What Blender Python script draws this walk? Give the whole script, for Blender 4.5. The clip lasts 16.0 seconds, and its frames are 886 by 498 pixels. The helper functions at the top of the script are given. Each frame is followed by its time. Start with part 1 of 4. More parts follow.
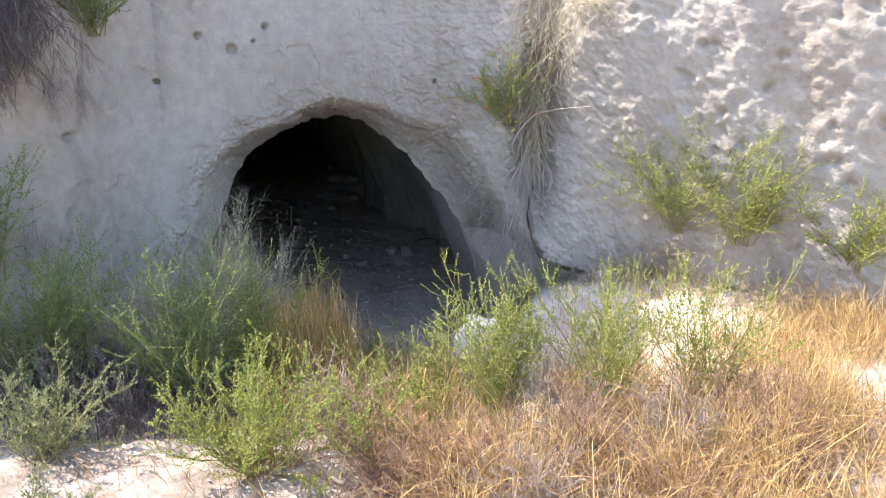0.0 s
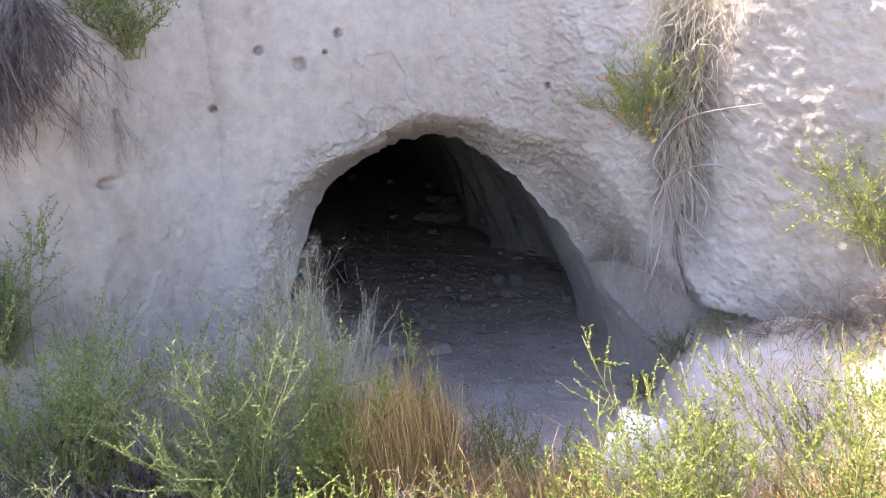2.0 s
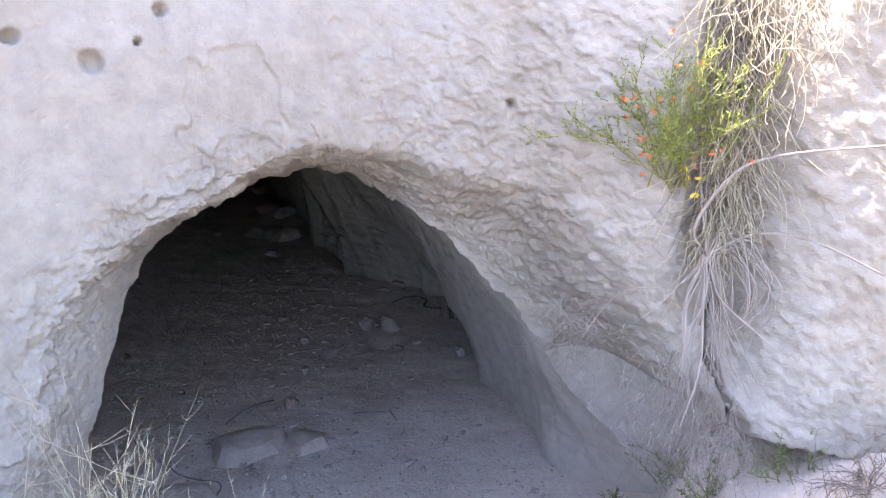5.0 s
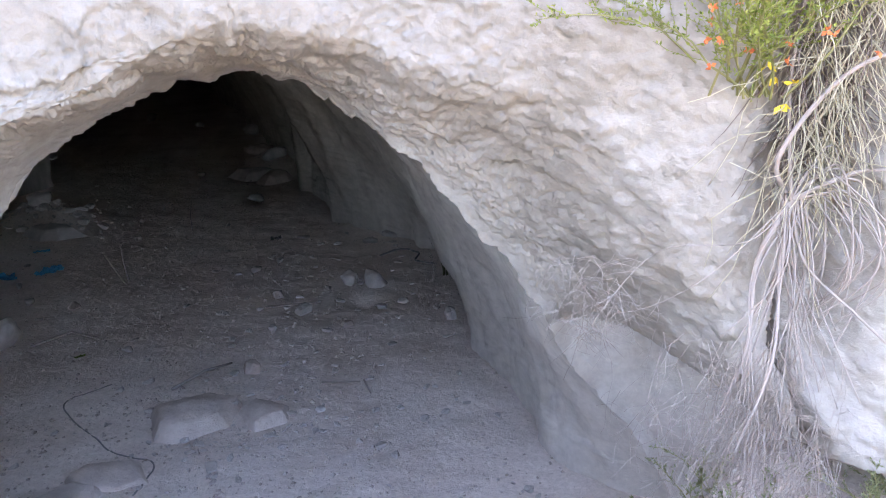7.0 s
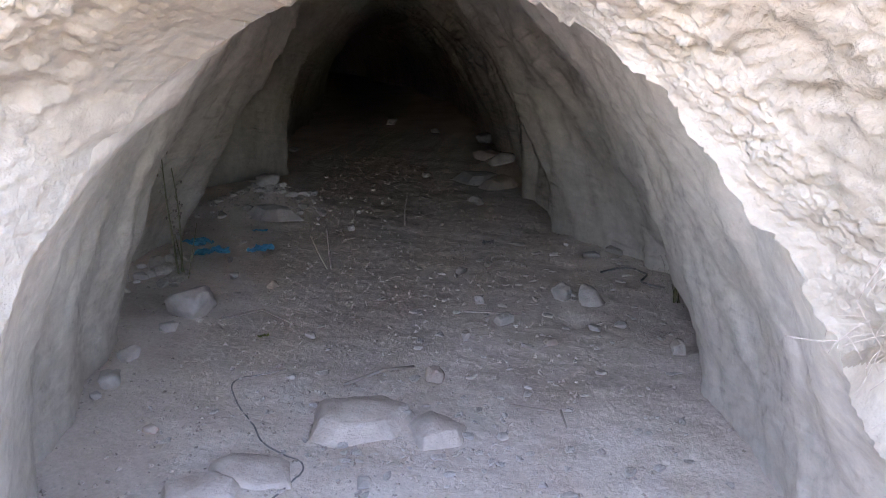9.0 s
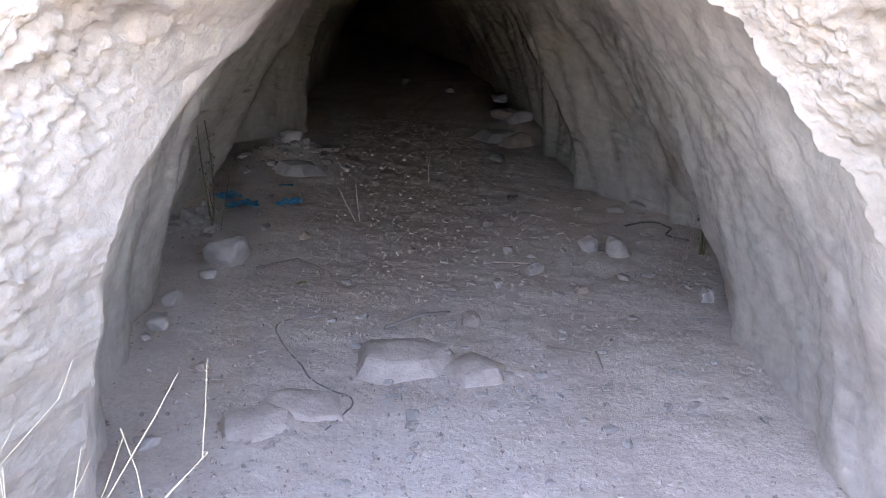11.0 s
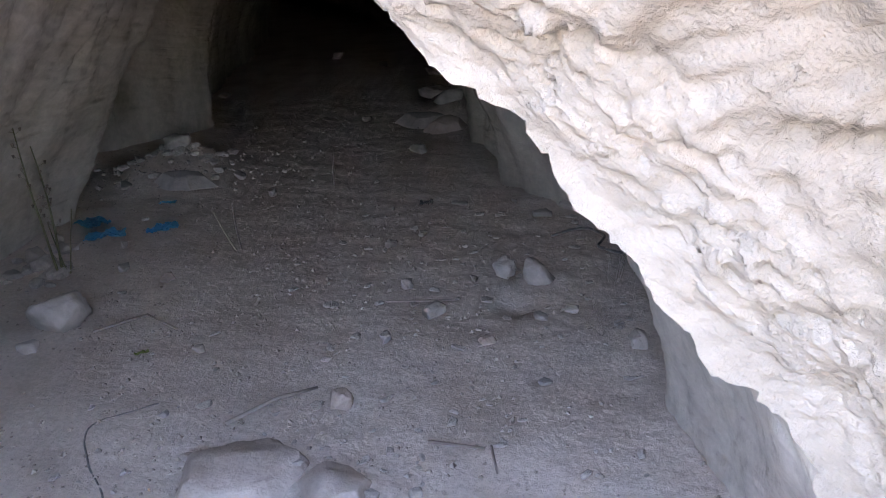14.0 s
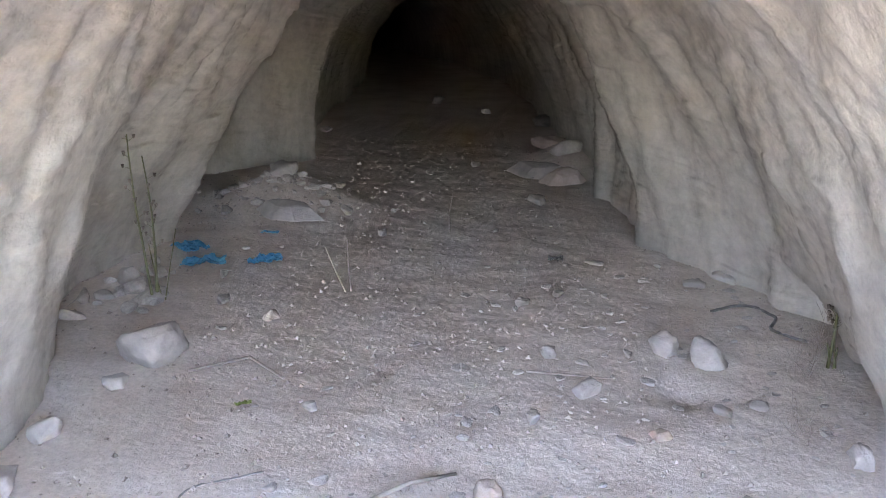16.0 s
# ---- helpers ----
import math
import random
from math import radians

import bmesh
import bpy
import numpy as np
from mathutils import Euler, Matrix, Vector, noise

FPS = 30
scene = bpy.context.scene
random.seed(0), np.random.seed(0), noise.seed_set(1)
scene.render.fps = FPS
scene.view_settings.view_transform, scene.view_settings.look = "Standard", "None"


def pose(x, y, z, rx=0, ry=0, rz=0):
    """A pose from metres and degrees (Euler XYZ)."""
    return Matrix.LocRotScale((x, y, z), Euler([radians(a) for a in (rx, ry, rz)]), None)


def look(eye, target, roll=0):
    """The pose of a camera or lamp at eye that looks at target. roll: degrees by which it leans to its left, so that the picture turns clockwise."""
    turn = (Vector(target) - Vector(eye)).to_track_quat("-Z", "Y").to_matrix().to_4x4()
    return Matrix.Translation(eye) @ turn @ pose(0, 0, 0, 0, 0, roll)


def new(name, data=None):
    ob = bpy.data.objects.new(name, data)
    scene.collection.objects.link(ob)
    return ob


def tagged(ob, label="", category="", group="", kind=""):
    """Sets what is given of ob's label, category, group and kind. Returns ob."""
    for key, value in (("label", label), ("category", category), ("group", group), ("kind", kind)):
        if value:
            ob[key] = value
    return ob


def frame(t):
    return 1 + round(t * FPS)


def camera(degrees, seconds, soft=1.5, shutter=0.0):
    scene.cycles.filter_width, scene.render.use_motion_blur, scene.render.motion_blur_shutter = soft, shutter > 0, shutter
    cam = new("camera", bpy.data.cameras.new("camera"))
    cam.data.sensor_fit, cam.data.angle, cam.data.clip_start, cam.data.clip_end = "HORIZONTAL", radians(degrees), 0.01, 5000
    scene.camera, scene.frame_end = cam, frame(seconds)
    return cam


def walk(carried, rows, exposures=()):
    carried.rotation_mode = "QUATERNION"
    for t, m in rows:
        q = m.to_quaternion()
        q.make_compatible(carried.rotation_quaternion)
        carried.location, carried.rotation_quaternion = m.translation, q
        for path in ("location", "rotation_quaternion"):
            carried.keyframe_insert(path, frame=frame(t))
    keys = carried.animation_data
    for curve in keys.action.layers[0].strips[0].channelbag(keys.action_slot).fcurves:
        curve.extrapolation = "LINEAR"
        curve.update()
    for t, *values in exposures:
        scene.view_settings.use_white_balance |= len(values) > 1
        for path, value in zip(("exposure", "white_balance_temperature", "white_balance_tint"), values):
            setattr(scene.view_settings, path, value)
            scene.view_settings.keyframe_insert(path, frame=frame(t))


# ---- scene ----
cam = camera(59.4, 16.0, soft=1.1)
PATH = [
    (0, (-0.138, 0.189, 2.087), (-0.094, 1.587, 1.744), -0.9),
    (0.5, (-0.06, 0.43, 2.04), (-0.085, 1.834, 1.721), -2.1),
    (1, (-0.085, 0.676, 2.025), (-0.154, 2.08, 1.714), -3.1),
    (1.5, (-0.177, 0.925, 2.04), (-0.271, 2.328, 1.727), -4.1),
    (2, (-0.2, 1.153, 2.054), (-0.345, 2.551, 1.737), -5.1),
    (2.5, (-0.283, 1.391, 2.082), (-0.458, 2.783, 1.756), -6.1),
    (3, (-0.387, 1.659, 2.126), (-0.585, 3.043, 1.782), -6.8),
    (3.5, (-0.57, 1.883, 2.112), (-0.713, 3.277, 1.78), -6.6),
    (4, (-0.667, 2.23, 2.186), (-0.701, 3.622, 1.817), -6.1),
    (6.3, (-0.454, 3.095, 2.014), (-0.124, 4.452, 1.663), -1.8),
    (6.5, (-0.439, 3.188, 1.989), (-0.152, 4.548, 1.614), -2.2),
    (7, (-0.41, 3.36, 1.904), (-0.243, 4.72, 1.457), -2.1),
    (7.5, (-0.368, 3.538, 1.799), (-0.331, 4.891, 1.308), -1.6),
    (8, (-0.294, 3.673, 1.658), (-0.412, 5.04, 1.219), -0.4),
    (8.5, (-0.318, 3.848, 1.597), (-0.508, 5.218, 1.197), -0.3),
    (9, (-0.348, 3.984, 1.57), (-0.596, 5.349, 1.184), -0.6),
    (9.2, (-0.368, 4.011, 1.572), (-0.629, 5.373, 1.183), -0.9),
    (11.3, (-0.486, 3.833, 1.501), (-0.732, 5.179, 1.05), -0.1),
    (11.5, (-0.462, 3.853, 1.493), (-0.671, 5.208, 1.053), 0.2),
    (12, (-0.356, 4.145, 1.521), (-0.496, 5.517, 1.108), 0.9),
    (12.5, (-0.294, 4.221, 1.711), (-0.305, 5.586, 1.252), 1.1),
    (13, (-0.23, 4.314, 1.778), (-0.225, 5.665, 1.279), 0.2),
    (13.5, (-0.148, 4.595, 1.596), (-0.274, 5.947, 1.117), -1.4),
    (14, (-0.175, 4.815, 1.605), (-0.382, 6.139, 1.086), -3.7),
    (14.5, (-0.303, 4.731, 1.698), (-0.516, 6.059, 1.19), -1.7),
    (15, (-0.355, 4.868, 1.647), (-0.636, 6.191, 1.143), -1.2),
    (15.5, (-0.492, 5.079, 1.542), (-0.802, 6.395, 1.047), -1.1),
    (16, (-0.652, 5.268, 1.431), (-0.975, 6.605, 1.009), 0.3),
]
# seconds, stops, kelvin, tint
EXPOSURES = [(0.0, 2.0, 6600, 16), (1.0, 2.15, 6600, 20), (2.5, 2.55, 6600, 26), (3.5, 2.9, 6700, 26), (4.0, 3.2, 6700, 26), (6.5, 2.8, 6800, 23), (7.0, 3.55, 6900, 23), (7.5, 3.95, 7100, 24), (9.0, 4.5, 7500, 25), (11.5, 4.5, 7500, 27), (12.5, 4.5, 7200, 26), (13.0, 4.3, 7200, 26), (14.0, 4.4, 7200, 26), (14.5, 4.45, 7300, 26), (15.0, 4.85, 7400, 26), (15.5, 5.05, 7500, 25), (16.0, 6.0, 7700, 24)]
walk(cam, [(t, look(eye, target, roll)) for t, eye, target, roll in PATH], EXPOSURES)

# ---- light ----
world = bpy.data.worlds.new("sky")
scene.world = world
world.use_nodes = True
SUN_WAY = Vector((-0.60, 0.20, 0.77)).normalized()      # towards the sun
sky_node = world.node_tree.nodes.new("ShaderNodeTexSky")
sky_node.sky_type = "NISHITA"
sky_node.sun_disc = False
sky_node.sun_elevation = math.asin(SUN_WAY.z)
sky_node.sun_rotation = math.atan2(SUN_WAY.x, SUN_WAY.y)
sky_node.air_density, sky_node.dust_density = 1.0, 1.5
back = world.node_tree.nodes["Background"]
back.inputs[1].default_value = 0.15
world.node_tree.links.new(sky_node.outputs[0], back.inputs[0])
sun_data = bpy.data.lights.new("sun", "SUN")
sun_data.energy, sun_data.angle, sun_data.color = 3.8, radians(0.53), (1.0, 0.93, 0.82)
sun = new("sun", sun_data)
sun.matrix_world = look((0, 0, 30), Vector((0, 0, 30)) - SUN_WAY)


# ---- materials ----
def nodes_of(name):
    m = bpy.data.materials.new(name)
    m.use_nodes = True
    nt = m.node_tree
    return m, nt, nt.nodes["Principled BSDF"]


def tex_noise(nt, scale, detail=6.0, rough=0.6, stretch=(1, 1, 1), distortion=0.0):
    co = nt.nodes.new("ShaderNodeTexCoord")
    mp = nt.nodes.new("ShaderNodeMapping")
    mp.inputs["Scale"].default_value = stretch
    nt.links.new(co.outputs["Object"], mp.inputs["Vector"])
    n = nt.nodes.new("ShaderNodeTexNoise")
    n.inputs["Scale"].default_value, n.inputs["Detail"].default_value = scale, detail
    n.inputs["Roughness"].default_value, n.inputs["Distortion"].default_value = rough, distortion
    nt.links.new(mp.outputs[0], n.inputs["Vector"])
    return n.outputs["Fac"]


def ramp(nt, fac, stops):
    r = nt.nodes.new("ShaderNodeValToRGB")
    e = r.color_ramp.elements
    while len(e) < len(stops):
        e.new(0.5)
    for k, (p, c) in enumerate(stops):
        e[k].position, e[k].color = p, (*c, 1)
    nt.links.new(fac, r.inputs[0])
    return r.outputs[0]


def mix(nt, fac, a, b, blend="MIX"):
    m = nt.nodes.new("ShaderNodeMix")
    m.data_type, m.blend_type = "RGBA", blend
    if isinstance(fac, float):
        m.inputs[0].default_value = fac
    else:
        nt.links.new(fac, m.inputs[0])
    for sock, v in ((m.inputs[6], a), (m.inputs[7], b)):
        if isinstance(v, tuple):
            sock.default_value = (*v, 1)
        else:
            nt.links.new(v, sock)
    return m.outputs[2]


def bump(nt, bsdf, layers):
    last = None
    for fac, strength, dist in layers:
        b = nt.nodes.new("ShaderNodeBump")
        b.inputs["Strength"].default_value, b.inputs["Distance"].default_value = strength, dist
        nt.links.new(fac, b.inputs["Height"])
        if last:
            nt.links.new(last, b.inputs["Normal"])
        last = b.outputs[0]
    nt.links.new(last, bsdf.inputs["Normal"])


def rock_material(name, light, dark, warm, streaks=0.35, grain=1.0):
    m, nt, b = nodes_of(name)
    big = tex_noise(nt, 1.1, 5, 0.6, (1, 1, 0.8), 0.4)
    fine = tex_noise(nt, 14, 8, 0.7)
    streak = tex_noise(nt, 2.6, 6, 0.65, (1.6, 1.6, 0.22), 0.3)
    c = ramp(nt, big, [(0.32, dark), (0.55, light), (0.78, warm)])
    c = mix(nt, streaks, c, ramp(nt, streak, [(0.35, dark), (0.6, light)]))
    c = mix(nt, 0.5, c, ramp(nt, fine, [(0.3, (0.55, 0.55, 0.55)), (0.62, (1, 1, 1))]), "MULTIPLY")
    nt.links.new(c, b.inputs["Base Color"])
    b.inputs["Roughness"].default_value = 0.95
    b.inputs["Specular IOR Level"].default_value = 0.15
    crumbs = []
    for size in (26, 70):
        co = nt.nodes.new("ShaderNodeTexCoord")
        vo = nt.nodes.new("ShaderNodeTexVoronoi")
        vo.inputs["Scale"].default_value = size
        nt.links.new(co.outputs["Object"], vo.inputs["Vector"])
        crumbs.append(vo.outputs["Distance"])
    bump(nt, b, [(crumbs[0], -0.35 * grain, 0.03), (crumbs[1], -0.35 * grain, 0.012), (tex_noise(nt, 9, 6, 0.62), 0.35 * grain, 0.05), (tex_noise(nt, 24, 4, 0.55, (1, 1, 1.3)), 0.3 * grain, 0.020), (tex_noise(nt, 55, 6, 0.7), 0.6 * grain, 0.008)])
    return m


def plain_material(name, a, b_col, scale=8.0, rough=0.9, relief=0.3, transl=0.0, stretch=(1, 1, 1), vary=True):
    m, nt, b = nodes_of(name)
    c = ramp(nt, tex_noise(nt, scale, 6, 0.65, stretch), [(0.35, a), (0.65, b_col)])
    if vary:
        info = nt.nodes.new("ShaderNodeNewGeometry")
        c = mix(nt, 0.75, c, ramp(nt, info.outputs["Random Per Island"], [(0.0, a), (1.0, b_col)]))
    nt.links.new(c, b.inputs["Base Color"])
    b.inputs["Roughness"].default_value = rough
    b.inputs["Specular IOR Level"].default_value = 0.25
    if transl:
        b.inputs["Subsurface Weight"].default_value = 0.0
        tr = nt.nodes.new("ShaderNodeBsdfTranslucent")
        nt.links.new(c, tr.inputs["Color"])
        ms = nt.nodes.new("ShaderNodeMixShader")
        ms.inputs[0].default_value = transl
        nt.links.new(b.outputs[0], ms.inputs[1])
        nt.links.new(tr.outputs[0], ms.inputs[2])
        nt.links.new(ms.outputs[0], nt.nodes["Material Output"].inputs["Surface"])
    if relief:
        bump(nt, b, [(tex_noise(nt, scale * 4, 6, 0.7), relief, 0.01)])
    return m


CHALK = rock_material("chalk_face", (0.425, 0.392, 0.345), (0.33, 0.285, 0.23), (0.46, 0.436, 0.395))
CAVE = rock_material("cave_chalk", (0.62, 0.58, 0.515), (0.45, 0.405, 0.345), (0.66, 0.62, 0.56), 0.6, 0.6)


def ground_material():
    m, nt, b = nodes_of("chalk_dust")
    c = ramp(nt, tex_noise(nt, 1.6, 6, 0.65), [(0.3, (0.60, 0.515, 0.45)), (0.52, (0.73, 0.65, 0.585)), (0.72, (0.79, 0.72, 0.66))])
    # outside, soil and plant litter lie over the chalk
    co = nt.nodes.new("ShaderNodeTexCoord")
    xyz = nt.nodes.new("ShaderNodeSeparateXYZ")
    nt.links.new(co.outputs["Object"], xyz.inputs[0])
    mr = nt.nodes.new("ShaderNodeMapRange")
    mr.inputs["From Min"].default_value, mr.inputs["From Max"].default_value = 4.5, 2.9
    east = nt.nodes.new("ShaderNodeMath")
    east.operation = "MAXIMUM"
    east.inputs[1].default_value = 0.0
    nt.links.new(xyz.outputs["X"], east.inputs[0])
    reach = nt.nodes.new("ShaderNodeMath")      # the bare chalk slope reaches further out on this side
    reach.operation = "MULTIPLY_ADD"
    reach.inputs[1].default_value = 0.4
    nt.links.new(east.outputs[0], reach.inputs[0])
    nt.links.new(xyz.outputs["Y"], reach.inputs[2])
    nt.links.new(reach.outputs[0], mr.inputs["Value"])
    soil = ramp(nt, tex_noise(nt, 5, 8, 0.75), [(0.35, (0.20, 0.165, 0.14)), (0.52, (0.34, 0.30, 0.265)), (0.7, (0.48, 0.445, 0.405))])
    c = mix(nt, mr.outputs[0], c, soil)
    grit = tex_noise(nt, 45, 8, 0.75)
    c = mix(nt, 0.5, c, ramp(nt, grit, [(0.35, (0.62, 0.6, 0.58)), (0.6, (1, 1, 1))]), "MULTIPLY")
    nt.links.new(c, b.inputs["Base Color"])
    b.inputs["Roughness"].default_value = 0.97
    b.inputs["Specular IOR Level"].default_value = 0.1
    bump(nt, b, [(tex_noise(nt, 12, 8, 0.7), 0.6, 0.035), (tex_noise(nt, 30, 4, 0.6), 0.25, 0.012), (grit, 0.32, 0.010)])
    return m


DUST = ground_material()
SLAB = plain_material("dusty_slab", (0.48, 0.41, 0.36), (0.63, 0.56, 0.50), 11, 0.97, 0.8, vary=False)
STONE = plain_material("loose_stone", (0.39, 0.355, 0.325), (0.55, 0.505, 0.465), 9, 0.95, 0.6, vary=False)
PINK_STONE = plain_material("pinkish_stone", (0.42, 0.34, 0.285), (0.54, 0.45, 0.39), 9, 0.95, 0.6, vary=False)
WHITE_STONE = plain_material("white_chalk_boulder", (0.62, 0.58, 0.52), (0.74, 0.71, 0.66), 6, 0.95, 0.6, vary=False)
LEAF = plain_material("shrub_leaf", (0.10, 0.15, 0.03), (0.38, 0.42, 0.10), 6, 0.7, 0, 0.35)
# darker copy of the shrub leaf, with the cliff's shade in its colour
LEAF_SHADED = plain_material("shade_darkened_leaf", (0.10, 0.16, 0.05), (0.22, 0.29, 0.09), 6, 0.7, 0, 0.3)
LEAF_GREY = plain_material("sage_leaf", (0.16, 0.19, 0.10), (0.30, 0.33, 0.17), 6, 0.8, 0, 0.3)
STEM = plain_material("green_stem", (0.18, 0.19, 0.07), (0.30, 0.27, 0.12), 20, 0.8, 0)
STRAW = plain_material("straw", (0.20, 0.11, 0.03), (0.84, 0.64, 0.31), 10, 0.75, 0, 0.3)
STRAW_RED = plain_material("rusty_straw", (0.20, 0.11, 0.05), (0.52, 0.34, 0.16), 10, 0.75, 0, 0.3)
PALE_TWIG = plain_material("pale_dry_twig", (0.36, 0.33, 0.225), (0.58, 0.53, 0.39), 15, 0.85, 0)
GREY_TWIG = plain_material("grey_dry_twig", (0.15, 0.12, 0.105), (0.34, 0.285, 0.245), 15, 0.9, 0)
# grey twig darkened in colour for plants in the cliff's shade
SHADED_TWIG = plain_material("shaded_dry_twig", (0.06, 0.05, 0.05), (0.17, 0.14, 0.125), 15, 0.9, 0)
BROWN_TWIG = plain_material("brown_dry_twig", (0.10, 0.055, 0.04), (0.34, 0.22, 0.15), 15, 0.9, 0)
ROOT = plain_material("weathered_root", (0.24, 0.20, 0.17), (0.44, 0.39, 0.35), 15, 0.85, 0.4)
BLUE = plain_material("blue_plastic", (0.03, 0.28, 0.50), (0.10, 0.46, 0.68), 8, 0.35, 0.2, vary=False)
NAVY = plain_material("navy_plastic", (0.02, 0.03, 0.12), (0.06, 0.08, 0.26), 12, 0.45, 0.3, vary=False)
FLOWER = plain_material("orange_flower", (0.55, 0.12, 0.05), (0.70, 0.25, 0.08), 20, 0.7, 0)
YELLOW = plain_material("yellow_leaf", (0.60, 0.42, 0.03), (0.75, 0.60, 0.08), 20, 0.7, 0)


# ---- shapes shared by the place ----
def smooth(a, b, x):
    t = min(1.0, max(0.0, (x - a) / (b - a)))
    return t * t * (3 - 2 * t)


def table(rows, v):
    """Smooth interpolation of table rows (v, a, b, ...)."""
    if v <= rows[0][0]:
        return rows[0][1:]
    for p, q in zip(rows, rows[1:]):
        if v <= q[0]:
            k = (v - p[0]) / (q[0] - p[0])
            k = 0.5 * k + 0.5 * k * k * (3 - 2 * k)
            return tuple(a + (b - a) * k for a, b in zip(p[1:], q[1:]))
    return rows[-1][1:]


def fbm(p, scale, octaves=4):
    return noise.fractal(Vector(p) * scale, 0.9, 2.1, octaves, noise_basis="PERLIN_ORIGINAL")


def chunks(q, scale):
    """Broken facets: each cell has its own height and tilt."""
    p = q * scale
    c = noise.voronoi(p)[1][0]
    tilt = Vector((noise.noise(c * 5.1), noise.noise(c * 6.3 + Vector((9, 2, 4))), noise.noise(c * 4.7 + Vector((1, 8, 3)))))
    return 0.7 * noise.noise(c * 7.3 + Vector((3, 5, 7))) + 0.9 * (p - c).dot(tilt)


BANK = [(-2.0, 0.70), (2.3, 0.70), (2.8, 0.69), (3.2, 0.67), (3.5, 0.60), (3.8, 0.45), (4.2, 0.28), (4.6, 0.16), (5.2, 0.07), (5.8, 0.02), (6.2, 0.0), (30.0, 0.0)]


def ground_z(x, y):
    shift = 2.1 * smooth(0.12, 0.85, x) + 0.9 * smooth(-1.3, -2.2, x)
    z = table(BANK, y - shift * (1 - smooth(5.05, 6.0, y)))[0]
    z += 0.13 * smooth(0.6, 1.0, x) * smooth(3.6, 4.6, y) * (1 - smooth(5.2, 5.9, y))      # chalk spur under the lip
    out = 1 - smooth(4.0, 5.5, y)
    if out > 0 and abs(x) < 5:
        z += out * (0.016 * chunks(Vector((x, y, 0.5)), 6.0) + 0.010 * chunks(Vector((x, y, 0.9)), 14.0))
    z += fbm((x, y, 3.1), 0.9, 4) * (0.02 + 0.05 * out) + fbm((x, y, 7.7), 5.0, 4) * 0.013
    z += 0.24 * math.exp(-((x + 3.15) / 0.5) ** 2 - ((y - 10.6) / 0.4) ** 2)      # rubble heap in the side bay
    z += 0.18 * math.exp(-((x + 1.25) / 0.3) ** 2 - ((y - 13.0) / 0.5) ** 2)
    z += 0.10 * math.exp(-((x - 0.12) / 0.25) ** 2 - ((y - 3.35) / 0.25) ** 2)
    z -= 0.06 * math.exp(-((x + 0.36) / 0.11) ** 2 - ((y - 8.2) / 0.12) ** 2)       # small pit by the paired stones
    return z


MOUTH_Y = 5.53
# y, left base, right base, crown x, crown z, left and right roundness
SECTIONS = [
    (5.53, -1.72, 0.44, -0.65, 1.73, 2.2, 1.58),
    (5.97, -2.05, 0.40, -0.75, 1.86, 1.8, 1.56),
    (6.30, -2.35, 0.36, -0.85, 1.95, 1.7, 1.5),
    (7.20, -2.65, 0.27, -1.10, 2.10, 1.5, 1.4),
    (8.66, -3.50, 0.27, -1.50, 2.15, 1.22, 1.35),
    (9.50, -3.52, 0.03, -1.70, 2.15, 1.18, 1.4),
    (9.60, -3.48, -0.05, -1.72, 2.15, 1.18, 1.45),
    (9.72, -4.65, -0.15, -1.80, 2.12, 2.6, 1.5),
    (10.0, -4.65, -0.42, -1.88, 2.11, 2.7, 1.6),
    (10.3, -4.65, -0.61, -1.93, 2.10, 2.8, 1.7),
    (10.44, -4.65, -0.42, -1.95, 2.10, 2.8, 1.75),
    (10.9, -4.65, -0.60, -2.00, 2.10, 2.8, 1.95),
    (11.3, -4.50, -0.76, -2.10, 2.07, 2.6, 1.95),
    (11.46, -4.46, -0.93, -2.13, 2.06, 2.6, 1.95),
    (11.6, -4.30, -0.74, -2.18, 2.05, 2.5, 1.9),
    (12.5, -3.73, -0.95, -2.35, 2.02, 2.1, 1.7),
    (12.9, -3.95, -1.05, -2.50, 2.00, 1.8, 1.6),
    (14.5, -4.60, -1.50, -3.00, 2.00, 1.7, 1.5),
    (17.0, -5.20, -2.05, -3.60, 1.95, 1.7, 1.6),
    (21.0, -6.20, -3.10, -4.60, 1.90, 1.8, 1.8),
    (26.0, -8.20, -5.10, -6.60, 1.85, 1.8, 1.8),
    (32.0, -11.2, -8.10, -9.60, 1.80, 1.8, 1.8),
    (40.0, -16.0, -13.0, -14.5, 1.75, 1.8, 1.8),
]


def arch(y, s):
    """Point of the cave's cross-section at y; s from 0 (left base) over the crown to 1 (right base)."""
    xl, xr, xc, zc, nl, nr = table(SECTIONS, y)
    a = math.pi * s
    c, d = abs(math.cos(a)), abs(math.sin(a))
    n, half = (nl, xc - xl) if s < 0.5 else (nr, xr - xc)
    n += max(0.0, 1.63 - n) * smooth(0.75, 1.0, d)
    x = half * c ** (2 / n)
    x, z = (xc - x if s < 0.5 else xc + x), zc * d ** (2 / n)
    if s > 0.5 and y < 6.6:     # foot of the right wall flares outwards at the mouth
        x += 0.30 * max(0.0, 1 - (y - MOUTH_Y) / 0.9) ** 2 * (1 - smooth(0.0, 0.95, z)) ** 1.3
    if s > 0.5:     # ragged hollow under the foot of the right wall
        x += 0.32 * smooth(7.75, 8.1, y) * (1 - smooth(8.9, 9.3, y)) * (1 - smooth(0.12, 0.22 + 0.10 * math.sin(5 * y), z))
    return x, z


